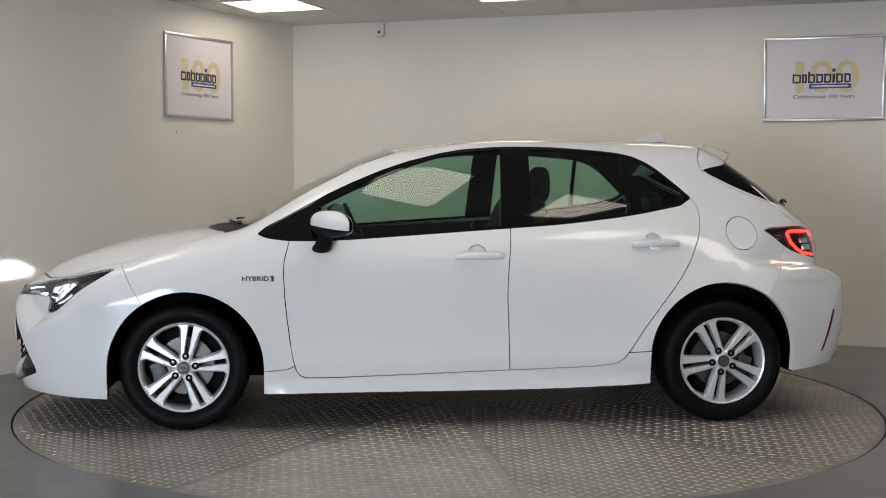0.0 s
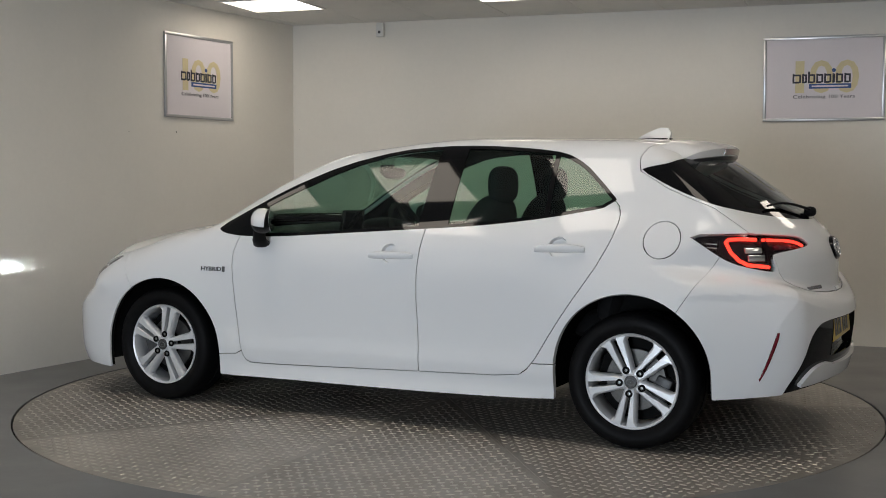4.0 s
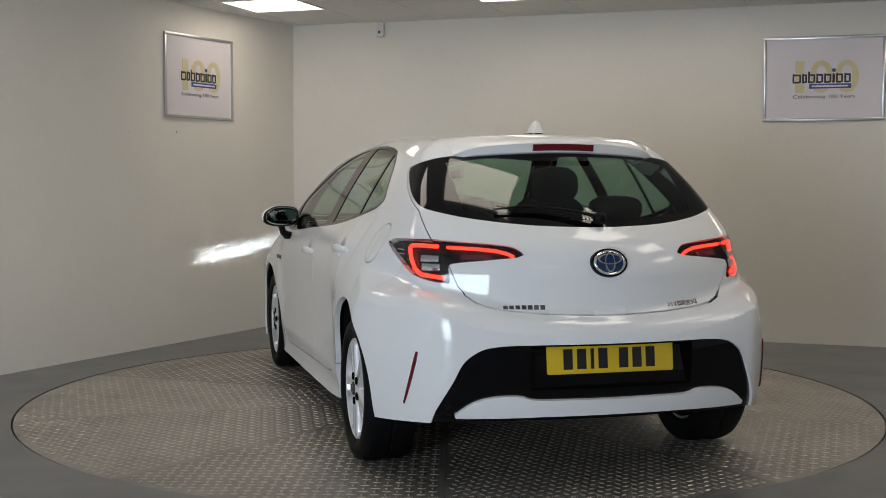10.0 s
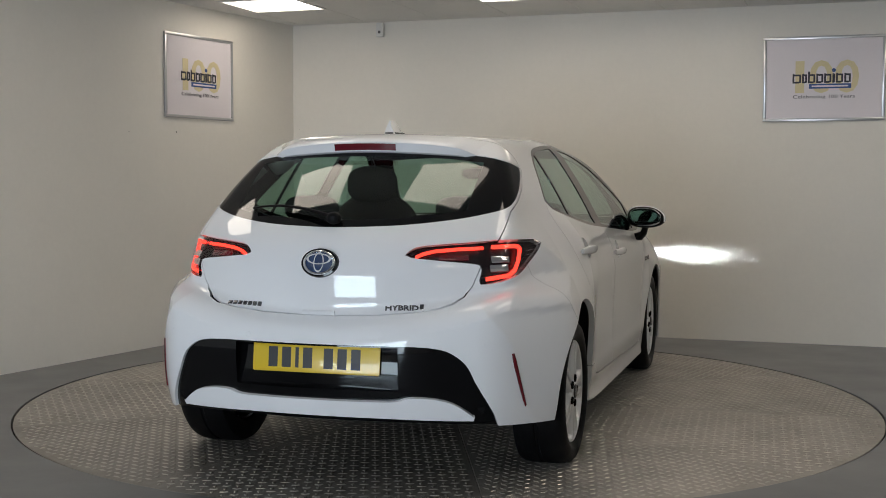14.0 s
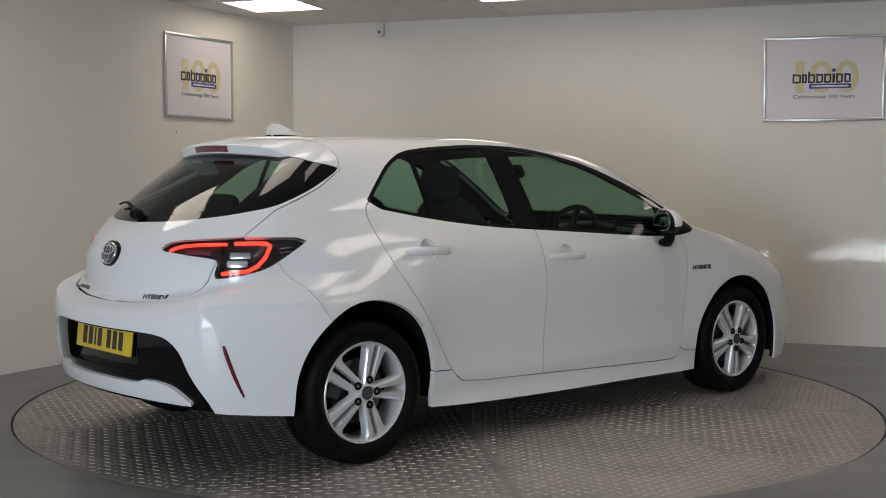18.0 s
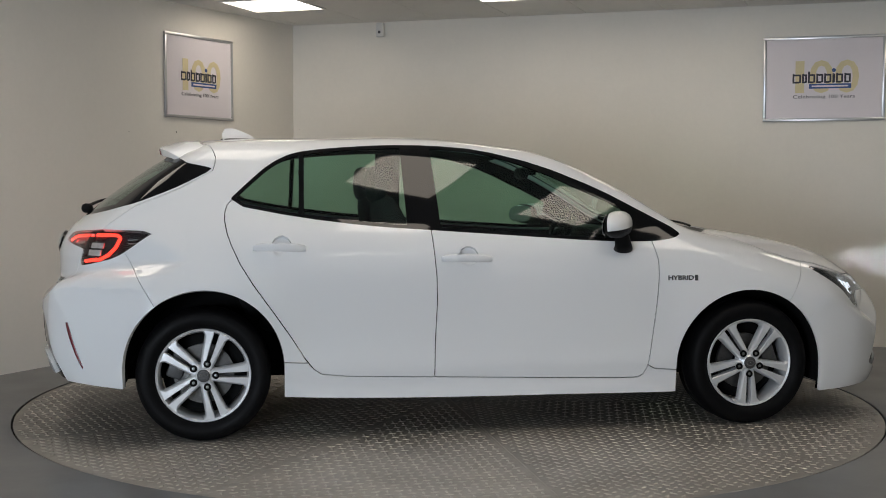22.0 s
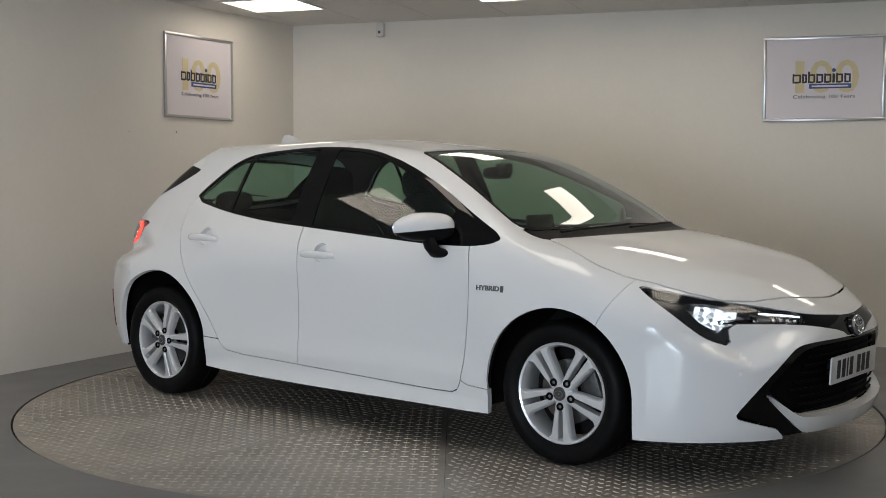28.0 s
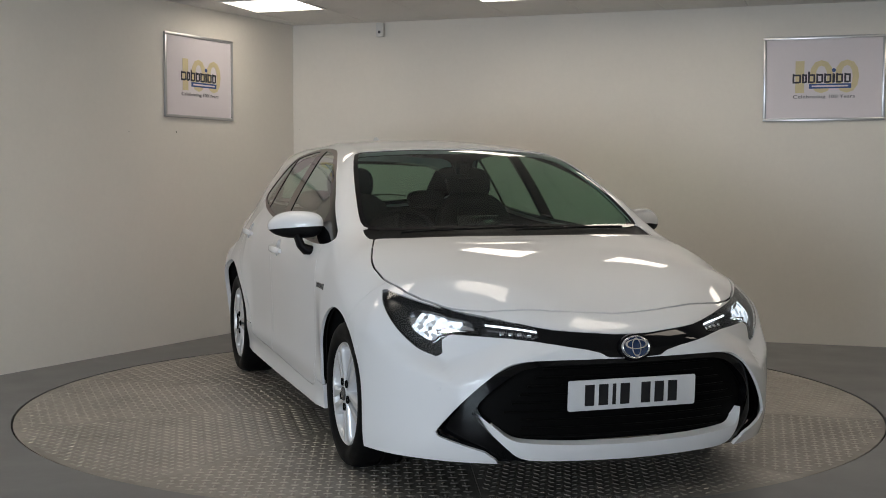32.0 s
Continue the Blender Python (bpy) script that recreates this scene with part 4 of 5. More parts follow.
        for key in ("tail_outer", "tail_inner"):
            lens = P("tail_lamp", key, GL_LENS, sides=s, rim=0, label="lit tail lamp with red light strips")
            lens.visible_shadow = False
            panel("housing", v, nrm, tris[sets[key]], M_TAILBODY, lens, sides=s, sink=0.025, rim=-0.023)
            LAMPS_OF[(s, key)] = lens
        LAMPS_OF[(s, "head")] = lamp
        if s == "right":
            plain_tris = sets["fuel_flap"] | sets["flap_gap"]
            panel("quarter_infill", v, nrm, tris[plain_tris], M_PAINT, car, sides=s)
        else:
            P("fuel_flap", "fuel_flap", M_PAINT, sides=s)
    seen = sets["shell"] | sets["hatch"] | sets["front_door"] | sets["rear_door"] | sets["fender"] | sets["rear_bumper"] | sets["front_bumper"] | sets["hood"] | sets["fuel_flap"] | sets["side_skirt"] | sets["flap_gap"]
    panel("inner_lining", v, nrm, tris[seen], M_LINER, car, sink=0.03, rim=0)
    return v, nrm, tris, sets


DOORS_OF, LAMPS_OF = {}, {}

# ---- the car ----
car = empty("car", Matrix.Rotation(radians(START), 4, "Z") @ Matrix.Translation((CAR_X, CAR_Y, 0)))
SKIN = body_parts(car)
tagged(car, "white five-door hatchback with silver alloy wheels and lit lamps", "car")


def surface(x=None, y=None, z=None, out="side", sign=1):
    """A point of the skin and its normal: on the side at (x, z), the front or rear at (y, z), the top at (x, y)."""
    lo, hi = {"side": (0.3, 1.2), "front": (1.3, 2.6), "rear": (-1.3, -2.6), "top": (0.5, 1.7)}[out]
    for _ in range(40):
        m = (lo + hi) / 2
        p = (x, m, z) if out == "side" else (m, y, z) if out in ("front", "rear") else (x, y, m)
        if skin(*[np.array([q]) for q in p])[0] < 0:
            lo = m
        else:
            hi = m
    p = np.array([p], float)
    n = slope(p)[0]
    n[1] *= 1 if p[0][1] >= 0 or out != "side" else -1
    p = Vector(p[0])
    n = Vector(n)
    if out == "side" and sign < 0:
        p.y, n.y = -p.y, -n.y
    return p, n


def wheel(x, side, phase):
    top = empty("wheel", pose(x, side * 0.862, 0.304, -90 * side, 0, 0))
    top.parent = car
    # local z points out of the car
    R = 0.308
    part("tyre", lathe([(0.212, -0.200), (0.235, -0.208), (0.268, -0.212), (0.295, -0.205), (R - 0.003, -0.188), (R, -0.165), (R, -0.118), (R - 0.006, -0.113), (R - 0.006, -0.104), (R, -0.099), (R, -0.052), (R - 0.003, -0.028), (0.297, -0.006), (0.284, 0.006), (0.262, 0.011), (0.240, 0.007), (0.226, -0.004), (0.214, -0.012)], n=72), M_TYRE, top, "black rubber tyre")
    rim = part("rim", lathe([(0.207, -0.19), (0.200, -0.16), (0.195, -0.06), (0.198, -0.022), (0.205, -0.008), (0.2135, -0.004), (0.2165, -0.007), (0.2165, -0.016)], n=72), M_ALLOY, top, "silver alloy wheel with five twin spokes")
    for k in range(5):
        turn = Matrix.Rotation(math.radians(72 * k + phase), 4, "Z")
        for s in (-1, 1):
            bm = bmesh.new()
            rows = []
            # inner edge towards the slot, outer edge with a wide chamfer; r along the spoke, h the height of its face
            for r, inner, outer, h in ((0.034, 0.004, 0.028, -0.002), (0.070, 0.0085, 0.034, -0.004), (0.105, 0.0105, 0.040, -0.0045), (0.150, 0.0115, 0.0465, -0.0055), (0.180, 0.0120, 0.0520, -0.0065), (0.196, 0.0125, 0.0610, -0.0070), (0.206, 0.0125, 0.0730, -0.0075)):
                ring = ((inner - 0.001, h - 0.040), (inner, h - 0.003), (inner + 0.003, h), (outer - 0.010, h - 0.0005), (outer - 0.004, h - 0.006), (outer, h - 0.016), (outer + 0.001, h - 0.040))
                rows.append([bm.verts.new(turn @ Vector((math.sqrt(max(r * r - y * y, 0.0)) if r > 0.19 else r, s * y, z))) for y, z in ring])
            for a, b in zip(rows, rows[1:]):
                for i in range(7):
                    bm.faces.new((a[i], b[i], b[(i + 1) % 7], a[(i + 1) % 7]))
            bm.faces.new(rows[0])
            bm.faces.new(rows[-1][::-1])
            bmesh.ops.recalc_face_normals(bm, faces=bm.faces)
            part("spoke", bm, M_ALLOY, rim, smooth=40)
        bolt = Matrix.Rotation(math.radians(72 * k + phase), 4, "Z") @ Matrix.Translation((0.0555, 0, -0.010))
        part("wheel_nut", lathe([(0.0095, -0.02), (0.0095, 0.004), (0.0075, 0.008), (0.001, 0.009)], bolt, 6), M_NUT, rim, "steel wheel nut", smooth=30)
        # dark disc and ring, painting the shade in the nut's recess
        part("nut_well_shade", lathe([(0.0172, 0.006), (0.0160, 0.0125), (0.0148, 0.0125), (0.0140, 0.0078), (0.001, 0.0078)], bolt, 20), M_LINER, rim)
    part("hub", lathe([(0.060, -0.05), (0.052, -0.014), (0.040, -0.006), (0.034, -0.002), (0.030, 0.001), (0.003, 0.001)], n=36), M_ALLOY, rim)
    cap = part("centre_cap", lathe([(0.029, 0.0), (0.029, 0.005), (0.026, 0.0075), (0.002, 0.0085)], n=32), M_DARKMETAL, rim, "dark grey centre cap with a silver emblem")
    bm = bmesh.new()
    add_lathe(bm, [(0.0175, 0), (0.0205, 0), (0.0205, 0.0025), (0.0175, 0.0025)], Matrix.Translation((0, 0, 0.0075)) @ Matrix.Diagonal((1, 0.7, 1, 1)), 28, True)
    bmesh.ops.recalc_face_normals(bm, faces=bm.faces)
    part("emblem", bm, M_CHROME, rim)
    part("brake_disc", lathe([(0.06, -0.075), (0.138, -0.075), (0.138, -0.097), (0.06, -0.097)], n=48, closed=True), M_DISC, top)
    bm = bmesh.new()
    add_box(bm, (0.075, 0.13, 0.06), Matrix.Rotation(radians(20 if x > 0 else 160), 4, "Z") @ Matrix.Translation((0.125, 0, -0.085)), 0.012)
    part("brake_caliper", bm, M_DARKMETAL, top)
    part("inner_drum", lathe([(0.004, -0.12), (0.19, -0.12), (0.195, -0.19)], n=36), M_LINER, top)
    return top


for x, turned in ((1.32, (44, 54)), (-1.32, (8, 0))):
    for side in (1, -1):
        wheel(x, side, turned[0 if side > 0 else 1])
        # dark liner of the wheel arch
        bm = bmesh.new()
        n = 28
        cz = 0.30 if x > 0 else 0.335
        cx = 1.302 if x > 0 else -1.316
        rows = []
        for y in (0.50, 0.70, 0.90):
            row = []
            for i in range(n + 1):
                a = math.pi * (i / n * 1.16 - 0.08)
                px, pz = cx + 0.385 * math.cos(a), cz + 0.385 * math.sin(a)
                reach = min(y, surface(x=px, z=pz, out="side")[0].y - 0.022)
                row.append(bm.verts.new((px, side * reach, pz)))
            rows.append(row)
        for a, b in zip(rows, rows[1:]):
            for i in range(n):
                bm.faces.new((a[i], a[i + 1], b[i + 1], b[i]))
        bm.faces.new(rows[0])
        part("arch_liner", bm, M_LINER, car)

# underside
bm = bmesh.new()
add_box(bm, (1.62, 1.50, 0.07), Matrix.Translation((0, 0, 0.225)), 0.02)
add_box(bm, (0.62, 1.00, 0.10), Matrix.Translation((-1.32, 0, 0.32)), 0.02)
add_box(bm, (0.34, 1.30, 0.12), Matrix.Translation((-1.83, 0, 0.37)), 0.03)
add_box(bm, (0.66, 1.00, 0.10), Matrix.Translation((1.32, 0, 0.27)), 0.02)
add_box(bm, (0.36, 1.10, 0.06), Matrix.Translation((1.82, 0, 0.22)), 0.02)
part("underbody", bm, M_LINER, car)


def ribbon(points, widths, lift, thick, across, name, mat, parent, label=""):
    """A strip laid on the skin along (point, normal) pairs, with some thickness."""
    bm = bmesh.new()
    rows = []
    for (p, n), w in zip(points, widths):
        side = across - n * across.dot(n)
        side.normalize()
        a, b = p - side * w / 2, p + side * w / 2
        rows.append([bm.verts.new(q) for q in (a - n * 0.004, a + n * (lift + thick * 0.6), a + side * w * 0.2 + n * (lift + thick), b - side * w * 0.2 + n * (lift + thick), b + n * (lift + thick * 0.6), b - n * 0.004)])
    for a, b in zip(rows, rows[1:]):
        for i in range(5):
            bm.faces.new((a[i], a[i + 1], b[i + 1], b[i]))
    bm.faces.new(rows[0])
    bm.faces.new(rows[-1])
    bmesh.ops.recalc_face_normals(bm, faces=bm.faces)
    return part(name, bm, mat, parent, label, smooth=50)


def facing(p, n, spin=0.0, up=Vector((0, 0, 1))):
    """A frame at p whose z looks along n and whose y points up."""
    n = n.normalized()
    x = up.cross(n).normalized()
    y = n.cross(x)
    return Matrix(((x.x, y.x, n.x, p.x), (x.y, y.y, n.y, p.y), (x.z, y.z, n.z, p.z), (0, 0, 0, 1))) @ Matrix.Rotation(radians(spin), 4, "Z")


def mirrored(p, sign):
    return Vector((p[0], p[1] * sign, p[2]))


def between(a, b, n):
    return [tuple(p + (q - p) * i / n for p, q in zip(a, b)) for i in range(n + 1)]


def along_skin(path, out, sign=1, sink=0.0):
    """Points on the skin through (y, z) knots at the front or rear."""
    knots = []
    for a, b in zip(path, path[1:]):
        knots += between(a, b, 5)[:-1]
    knots.append(path[-1])
    got = []
    for y, z in knots:
        p, n = surface(y=y, z=z, out=out)
        p = p - n * sink
        got.append((mirrored(p, sign), mirrored(n, sign)))
    return got


def shift_to(v, x):
    v.co.x = x


for s, key in ((1, "left"), (-1, "right")):
    # tail lamp light strips
    outer = along_skin([(0.626, 0.946), (0.685, 0.947), (0.708, 0.944), (0.717, 0.932), (0.717, 0.885), (0.712, 0.850), (0.696, 0.830), (0.616, 0.818)], "rear", s, 0.012)
    part("light_strip", sweep([p for p, n in outer], 0.0078, 8), G_TAIL, LAMPS_OF[(key, "tail_outer")], "glowing red strip")
    inner = along_skin([(0.596, 0.943), (0.50, 0.939), (0.425, 0.932), (0.385, 0.921), (0.362, 0.909)], "rear", s, 0.012)
    part("light_strip", sweep([p for p, n in inner], 0.0066, 8), G_TAIL, LAMPS_OF[(key, "tail_inner")], "glowing red strip")
    for y, z, w, h, mat in ((0.665, 0.898, 0.085, 0.028, M_REFLECTOR), (0.665, 0.862, 0.085, 0.03, M_REFLECTOR)):
        p, n = surface(y=y, z=z, out="rear")
        m = facing(mirrored(p - n * 0.020, s), mirrored(n, s))
        part("lamp_bowl", box((w, h, 0.012), m, 0.004), mat, LAMPS_OF[(key, "tail_outer")])
    for dz in (0.0, -0.018):
        a, n1 = surface(x=-1.62, z=0.925 + dz, out="side")
        b, n2 = surface(x=-1.665, z=0.922 + dz, out="side")
        part("lamp_bar", sweep([mirrored(a - n1 * 0.014, s), mirrored(b - n2 * 0.014, s)], 0.0025, 6), M_REFLECTOR, LAMPS_OF[(key, "tail_outer")])
    p, n = surface(y=0.50, z=0.908, out="rear")
    part("lamp_bowl", box((0.12, 0.022, 0.012), facing(mirrored(p - n * 0.020, s), mirrored(n, s)), 0.004), M_REDDARK, LAMPS_OF[(key, "tail_inner")])
    # reflector in the rear bumper
    path = []
    for y, z in between((0.738, 0.546), (0.771, 0.338), 8):
        p, n = surface(y=y, z=z, out="rear")
        path.append((mirrored(p, s), mirrored(n, s)))
    ribbon(path, [0.010, 0.015] + [0.016] * 5 + [0.014, 0.010], 0.001, 0.004, Vector((0.6, -s, 0)), "bumper_reflector", M_REDDARK, car, "slim dark red reflector")
    # headlamp: day light line, projector with its slit, indicator
    line = along_skin([(0.515, 0.670), (0.42, 0.660), (0.331, 0.648)], "front", s, 0.012)
    part("day_light", sweep([p for p, n in line], 0.0035, 8), G_DRL, LAMPS_OF[(key, "head")], "thin white light line")
    for k in range(4):
        p, n = surface(y=0.47 - 0.03 * k, z=0.642 - 0.001 * k, out="front")
        part("indicator_lens", box((0.018, 0.012, 0.01), facing(mirrored(p - n * 0.022, s), mirrored(n, s)), 0.003), M_REFLECTOR, LAMPS_OF[(key, "head")])
    p, n = surface(y=0.60, z=0.645, out="front")
    hole = p - n * 0.026
    base = Matrix.Translation((hole.x - 0.115, s * 0.60, hole.z))
    part("projector", box((0.004, 0.036, 0.005), base), G_BEAM, LAMPS_OF[(key, "head")], "bright light source deep in a slit", smooth=None)
    bm = bmesh.new()
    for dz in (-0.0058, 0.0058):
        add_box(bm, (0.080, 0.13, 0.003), base @ Matrix.Translation((0.032, 0, dz)))
    add_box(bm, (0.004, 0.13, 0.014), base @ Matrix.Translation((-0.006, 0, 0)))
    for dy in (-1, 1):
        add_box(bm, (0.092, 0.003, 0.014), base @ Matrix.Translation((0.029, dy * 0.042, 0)) @ Matrix.Rotation(radians(30 * dy), 4, "Z"))
    part("projector_baffle", bm, M_LINER, LAMPS_OF[(key, "head")], smooth=None)
    # door handles
    for door, x, z in ((0, -0.098, 0.829), (1, -0.972, 0.882)):
        parent = DOORS_OF[key][door]
        path = []
        for i in range(13):
            u = -0.12 + 0.24 * i / 12
            p, n = surface(x=x + u, z=z - 0.01 * u, out="side", sign=s)
            rise = 0.030 * (1 - abs(u / 0.13) ** 3.2)
            path.append((p + n * rise, n))
        bm = bmesh.new()
        rows = []
        for i, (p, n) in enumerate(path):
            u = abs(i - 6) / 6
            h = 0.019 * (1 - 0.35 * u ** 4)
            t = 0.009
            up = Vector((0, 0, 1))
            rows.append([bm.verts.new(p + up * (h * math.sin(a) ) + n * (t * math.cos(a))) for a in [2 * math.pi * q / 12 for q in range(12)]])
        for a, b in zip(rows, rows[1:]):
            for q in range(12):
                bm.faces.new((a[q], a[(q + 1) % 12], b[(q + 1) % 12], b[q]))
        bm.faces.new(rows[0])
        bm.faces.new(rows[-1])
        bmesh.ops.recalc_face_normals(bm, faces=bm.faces)
        part("door_handle", bm, M_PAINT, parent, "white pull handle", smooth=60)
    if s < 0:
        p, n = surface(x=-0.195, z=0.832, out="side", sign=s)
        part("lock_cylinder", lathe([(0.001, 0.022), (0.0065, 0.022), (0.007, 0.018)], facing(p + n * 0.0, n), 14), M_DARKMETAL, DOORS_OF[key][0])
    # door mirror
    cx, cy, cz = 0.626, s * 0.916, 0.989
    lean = lambda bm: [shift_to(v, v.co.x - 0.52 * (abs(v.co.y) - 0.916)) for v in bm.verts]
    cap = blob((cx, cy, cz), (0.124, 0.238, 0.130), 2.9, 32, 20)
    for v in cap.verts:
        f = (v.co.x - cx) / 0.062
        if f > 0:
            v.co.z = cz + (v.co.z - cz) * (1 - 0.30 * f * f) + 0.0
            v.co.y = cy + (v.co.y - cy) * (1 - 0.18 * f * f)
        w = (abs(v.co.y) - 0.916) / 0.119
        v.co.z = cz + (v.co.z - cz) * (1 - 0.34 * max(w, 0) ** 2) - 0.008 * max(w, 0) ** 2
    low = cap.copy()
    geom = lambda b: list(b.verts) + list(b.edges) + list(b.faces)
    bmesh.ops.bisect_plane(cap, geom=geom(cap), plane_co=(cx, cy, cz - 0.016), plane_no=(-0.10, s * 0.08, 1), clear_inner=True)
    bmesh.ops.bisect_plane(cap, geom=geom(cap), plane_co=(cx - 0.035, cy, cz), plane_no=(1, 0, 0.1), clear_inner=True)
    lean(cap)
    mirror = part("door_mirror", cap, M_PAINT, DOORS_OF[key][0], "white mirror cap over a black housing", smooth=50)
    for v in low.verts:
        v.co = Vector((cx, cy, cz)) + (v.co - Vector((cx, cy, cz))) * 0.985
    lean(low)
    part("mirror_housing", low, M_TRIM, DOORS_OF[key][0], smooth=50)
    bm = blob((0, 0, 0), (0.012, 0.192, 0.104), 3.0, 28, 10)
    for v in bm.verts:
        w = s * v.co.y / 0.119
        v.co.z = v.co.z * (1 - 0.30 * max(w, 0) ** 2) - 0.008 * max(w, 0) ** 2
    bmesh.ops.transform(bm, matrix=Matrix.Translation((cx - 0.0585, cy, cz)) @ Matrix.Rotation(radians(4), 4, "Y"), verts=bm.verts)
    lean(bm)
    part("mirror_glass", bm, M_MIRROR, DOORS_OF[key][0], "silvered mirror glass", smooth=50)
    bm = bmesh.new()
    rows = []
    for q, (x, y, z, w, d) in enumerate(((0.668, 0.835, 0.868, 0.045, 0.020), (0.664, 0.872, 0.872, 0.046, 0.022), (0.655, 0.898, 0.893, 0.042, 0.024), (0.640, 0.915, 0.945, 0.036, 0.022))):
        rows.append([bm.verts.new((x + w * math.cos(a), s * (y + d * 0.7 * math.sin(a)), z + (d * math.sin(a) * (-1 if q < 2 else -0.4)))) for a in [2 * math.pi * k / 14 for k in range(14)]])
    for a, b in zip(rows, rows[1:]):
        for k in range(14):
            bm.faces.new((a[k], a[(k + 1) % 14], b[(k + 1) % 14], b[k]))
    bm.faces.new(rows[0])
    bm.faces.new(rows[-1])
    bmesh.ops.recalc_face_normals(bm, faces=bm.faces)
    part("mirror_foot", bm, M_TRIM, DOORS_OF[key][0], smooth=50)
    # wing badge
    p, n = surface(x=0.965, z=0.728, out="side", sign=s)
    letters("wing_badge", "HYBRID", 0.021, M_BADGE, facing(p + n * 0.001, n) @ Matrix.Translation((-0.012, 0, 0)), car, 0.004, bold=0.0008, width=0.128, label="small chrome badge letters")
    part("badge_mark", box((0.016, 0.028, 0.004), facing(p + n * 0.001, n) @ Matrix.Translation((0.066, 0.001, 0)), 0.001), M_BADGE, car)
    # parking sensors
    for x, z in ((1.622, 0.541),):
        p, n = surface(x=x, z=z, out="side", sign=s)
        part("parking_sensor", lathe([(0.001, 0.0012), (0.009, 0.0010), (0.011, -0.001)], facing(p, n), 16), M_PAINT, car)
    for y, z, side in ((0.655, 0.592, "rear"), (0.272, 0.603, "rear"), (0.696, 0.441, "front")):
        p, n = surface(y=y, z=z, out=side)
        part("parking_sensor", lathe([(0.001, 0.0012), (0.009, 0.0010), (0.011, -0.001)], facing(mirrored(p, s), mirrored(n, s)), 16), M_PAINT, car)


def loft(rows, close=True):
    bm = bmesh.new()
    made = [[bm.verts.new(p) for p in row] for row in rows]
    n = len(made[0])
    for a, b in zip(made, made[1:]):
        for i in range(n if close else n - 1):
            bm.faces.new((a[i], a[(i + 1) % n], b[(i + 1) % n], b[i]))
    if close:
        bm.faces.new(made[0])
        bm.faces.new(made[-1])
    bmesh.ops.recalc_face_normals(bm, faces=bm.faces)
    return bm


# roof spoiler with its high brake light
rows = []
for i in range(41):
    y = -0.53 + 1.06 * i / 40
    e = abs(y) / 0.53
    thin = 1 - 0.75 * e ** 4
    roof = float(ROOF(np.array([-1.36]))[0]) - 0.11 * y * y
    f, q = 0.46 * y * y, 0.15 * y * y + 0.02 * e ** 6
    k = min(max((e - 0.72) / 0.28, 0), 1)
    k = k * k * (3 - 2 * k)
    row = [(-1.36 + 0.1 * f, y, roof + 0.0030), (-1.45 + 0.6 * f, y, 1.394 - 0.6 * q), (-1.525 + f, y, 1.378 - q), (-1.556 + f, y, 1.367 - q), (-1.562 + f, y, 1.359 - q), (-1.553 + f, y, 1.358 - q - 0.036 * thin), (-1.542 + f, y, 1.354 - q - 0.038 * thin), (-1.47 + f, y, 1.312 - q), (-1.38 + f, y, 1.32 - q)]
    rows.append([(x + 0.05 * k, y2, z - 0.030 * k) for x, y2, z in row])
part("roof_spoiler", loft(rows), M_PAINT, car, smooth=40)
rows = []
for i in range(13):
    y = -0.137 + 0.274 * i / 12
    f, q = 0.40 * y * y, 0.15 * y * y
    rows.append([(-1.552 + f, y, 1.355 - q), (-1.565 + f, y, 1.354 - q), (-1.5585 + f, y, 1.326 - q), (-1.543 + f, y, 1.325 - q)])
part("brake_light", loft(rows), M_REDDARK, car, "unlit dark red high brake light")
# shark fin
rows = []
for i in range(9):
    u = i / 8
    z0 = float(ROOF(np.array([-1.075 - 0.165 * u]))[0])
    h = 0.004 + 0.056 * min(1.0, u / 0.72) ** 0.8
    w = 0.026 * (0.35 + 0.65 * u ** 0.5)
    x = -1.075 - 0.165 * u
    back = -0.018 * u
    rows.append([(x, w, z0 - 0.004), (x, w * 0.9, z0 + 0.006), (x + back * 0.3, w * 0.42, z0 + h * 0.55), (x + back * -0.6, w * 0.16, z0 + h), (x + back * -0.6, -w * 0.16, z0 + h), (x + back * 0.3, -w * 0.42, z0 + h * 0.55), (x, -w * 0.9, z0 + 0.006), (x, -w, z0 - 0.004)])
part("roof_aerial", loft(rows), M_PAINT, car, "white shark fin aerial", smooth=50)
z0 = float(ROOF(np.array([-1.16]))[0])
part("aerial_gasket", blob((-1.158, 0, z0 + 0.001), (0.19, 0.062, 0.010), 3.0, 24, 8), M_TRIM, car, "thin black seal under the aerial")


def plate(name, center, tilt, face, mat, word_label):
    """A number plate; its characters are plain bars."""
    n = Vector((face * math.cos(tilt), 0, math.sin(tilt)))
    m = facing(Vector(center), n)
    ob = part(name, prism(rounded(0.524, 0.113, 0.008), 0.006, m @ Matrix.Translation((0, 0, -0.003)), 0.001), mat, car, word_label, smooth=40)
    x = -0.196
    for k in range(7):
        w = 0.038 if k != 2 else 0.014
        part("plate_bar", box((w, 0.078, 0.0012), m @ Matrix.Translation((x + w / 2, 0, 0.0035))), M_INK, ob, smooth=None)
        x += w + 0.018 + (0.030 if k == 3 else 0)
    return ob


def rounded(w, h, r, n=5):
    pts = []
    for cx, cy, a0 in ((w / 2 - r, h / 2 - r, 0), (-w / 2 + r, h / 2 - r, 90), (-w / 2 + r, -h / 2 + r, 180), (w / 2 - r, -h / 2 + r, 270)):
        for i in range(n + 1):
            a = radians(a0 + 90 * i / n)
            pts.append((cx + r * math.cos(a), cy + r * math.sin(a)))
    return pts


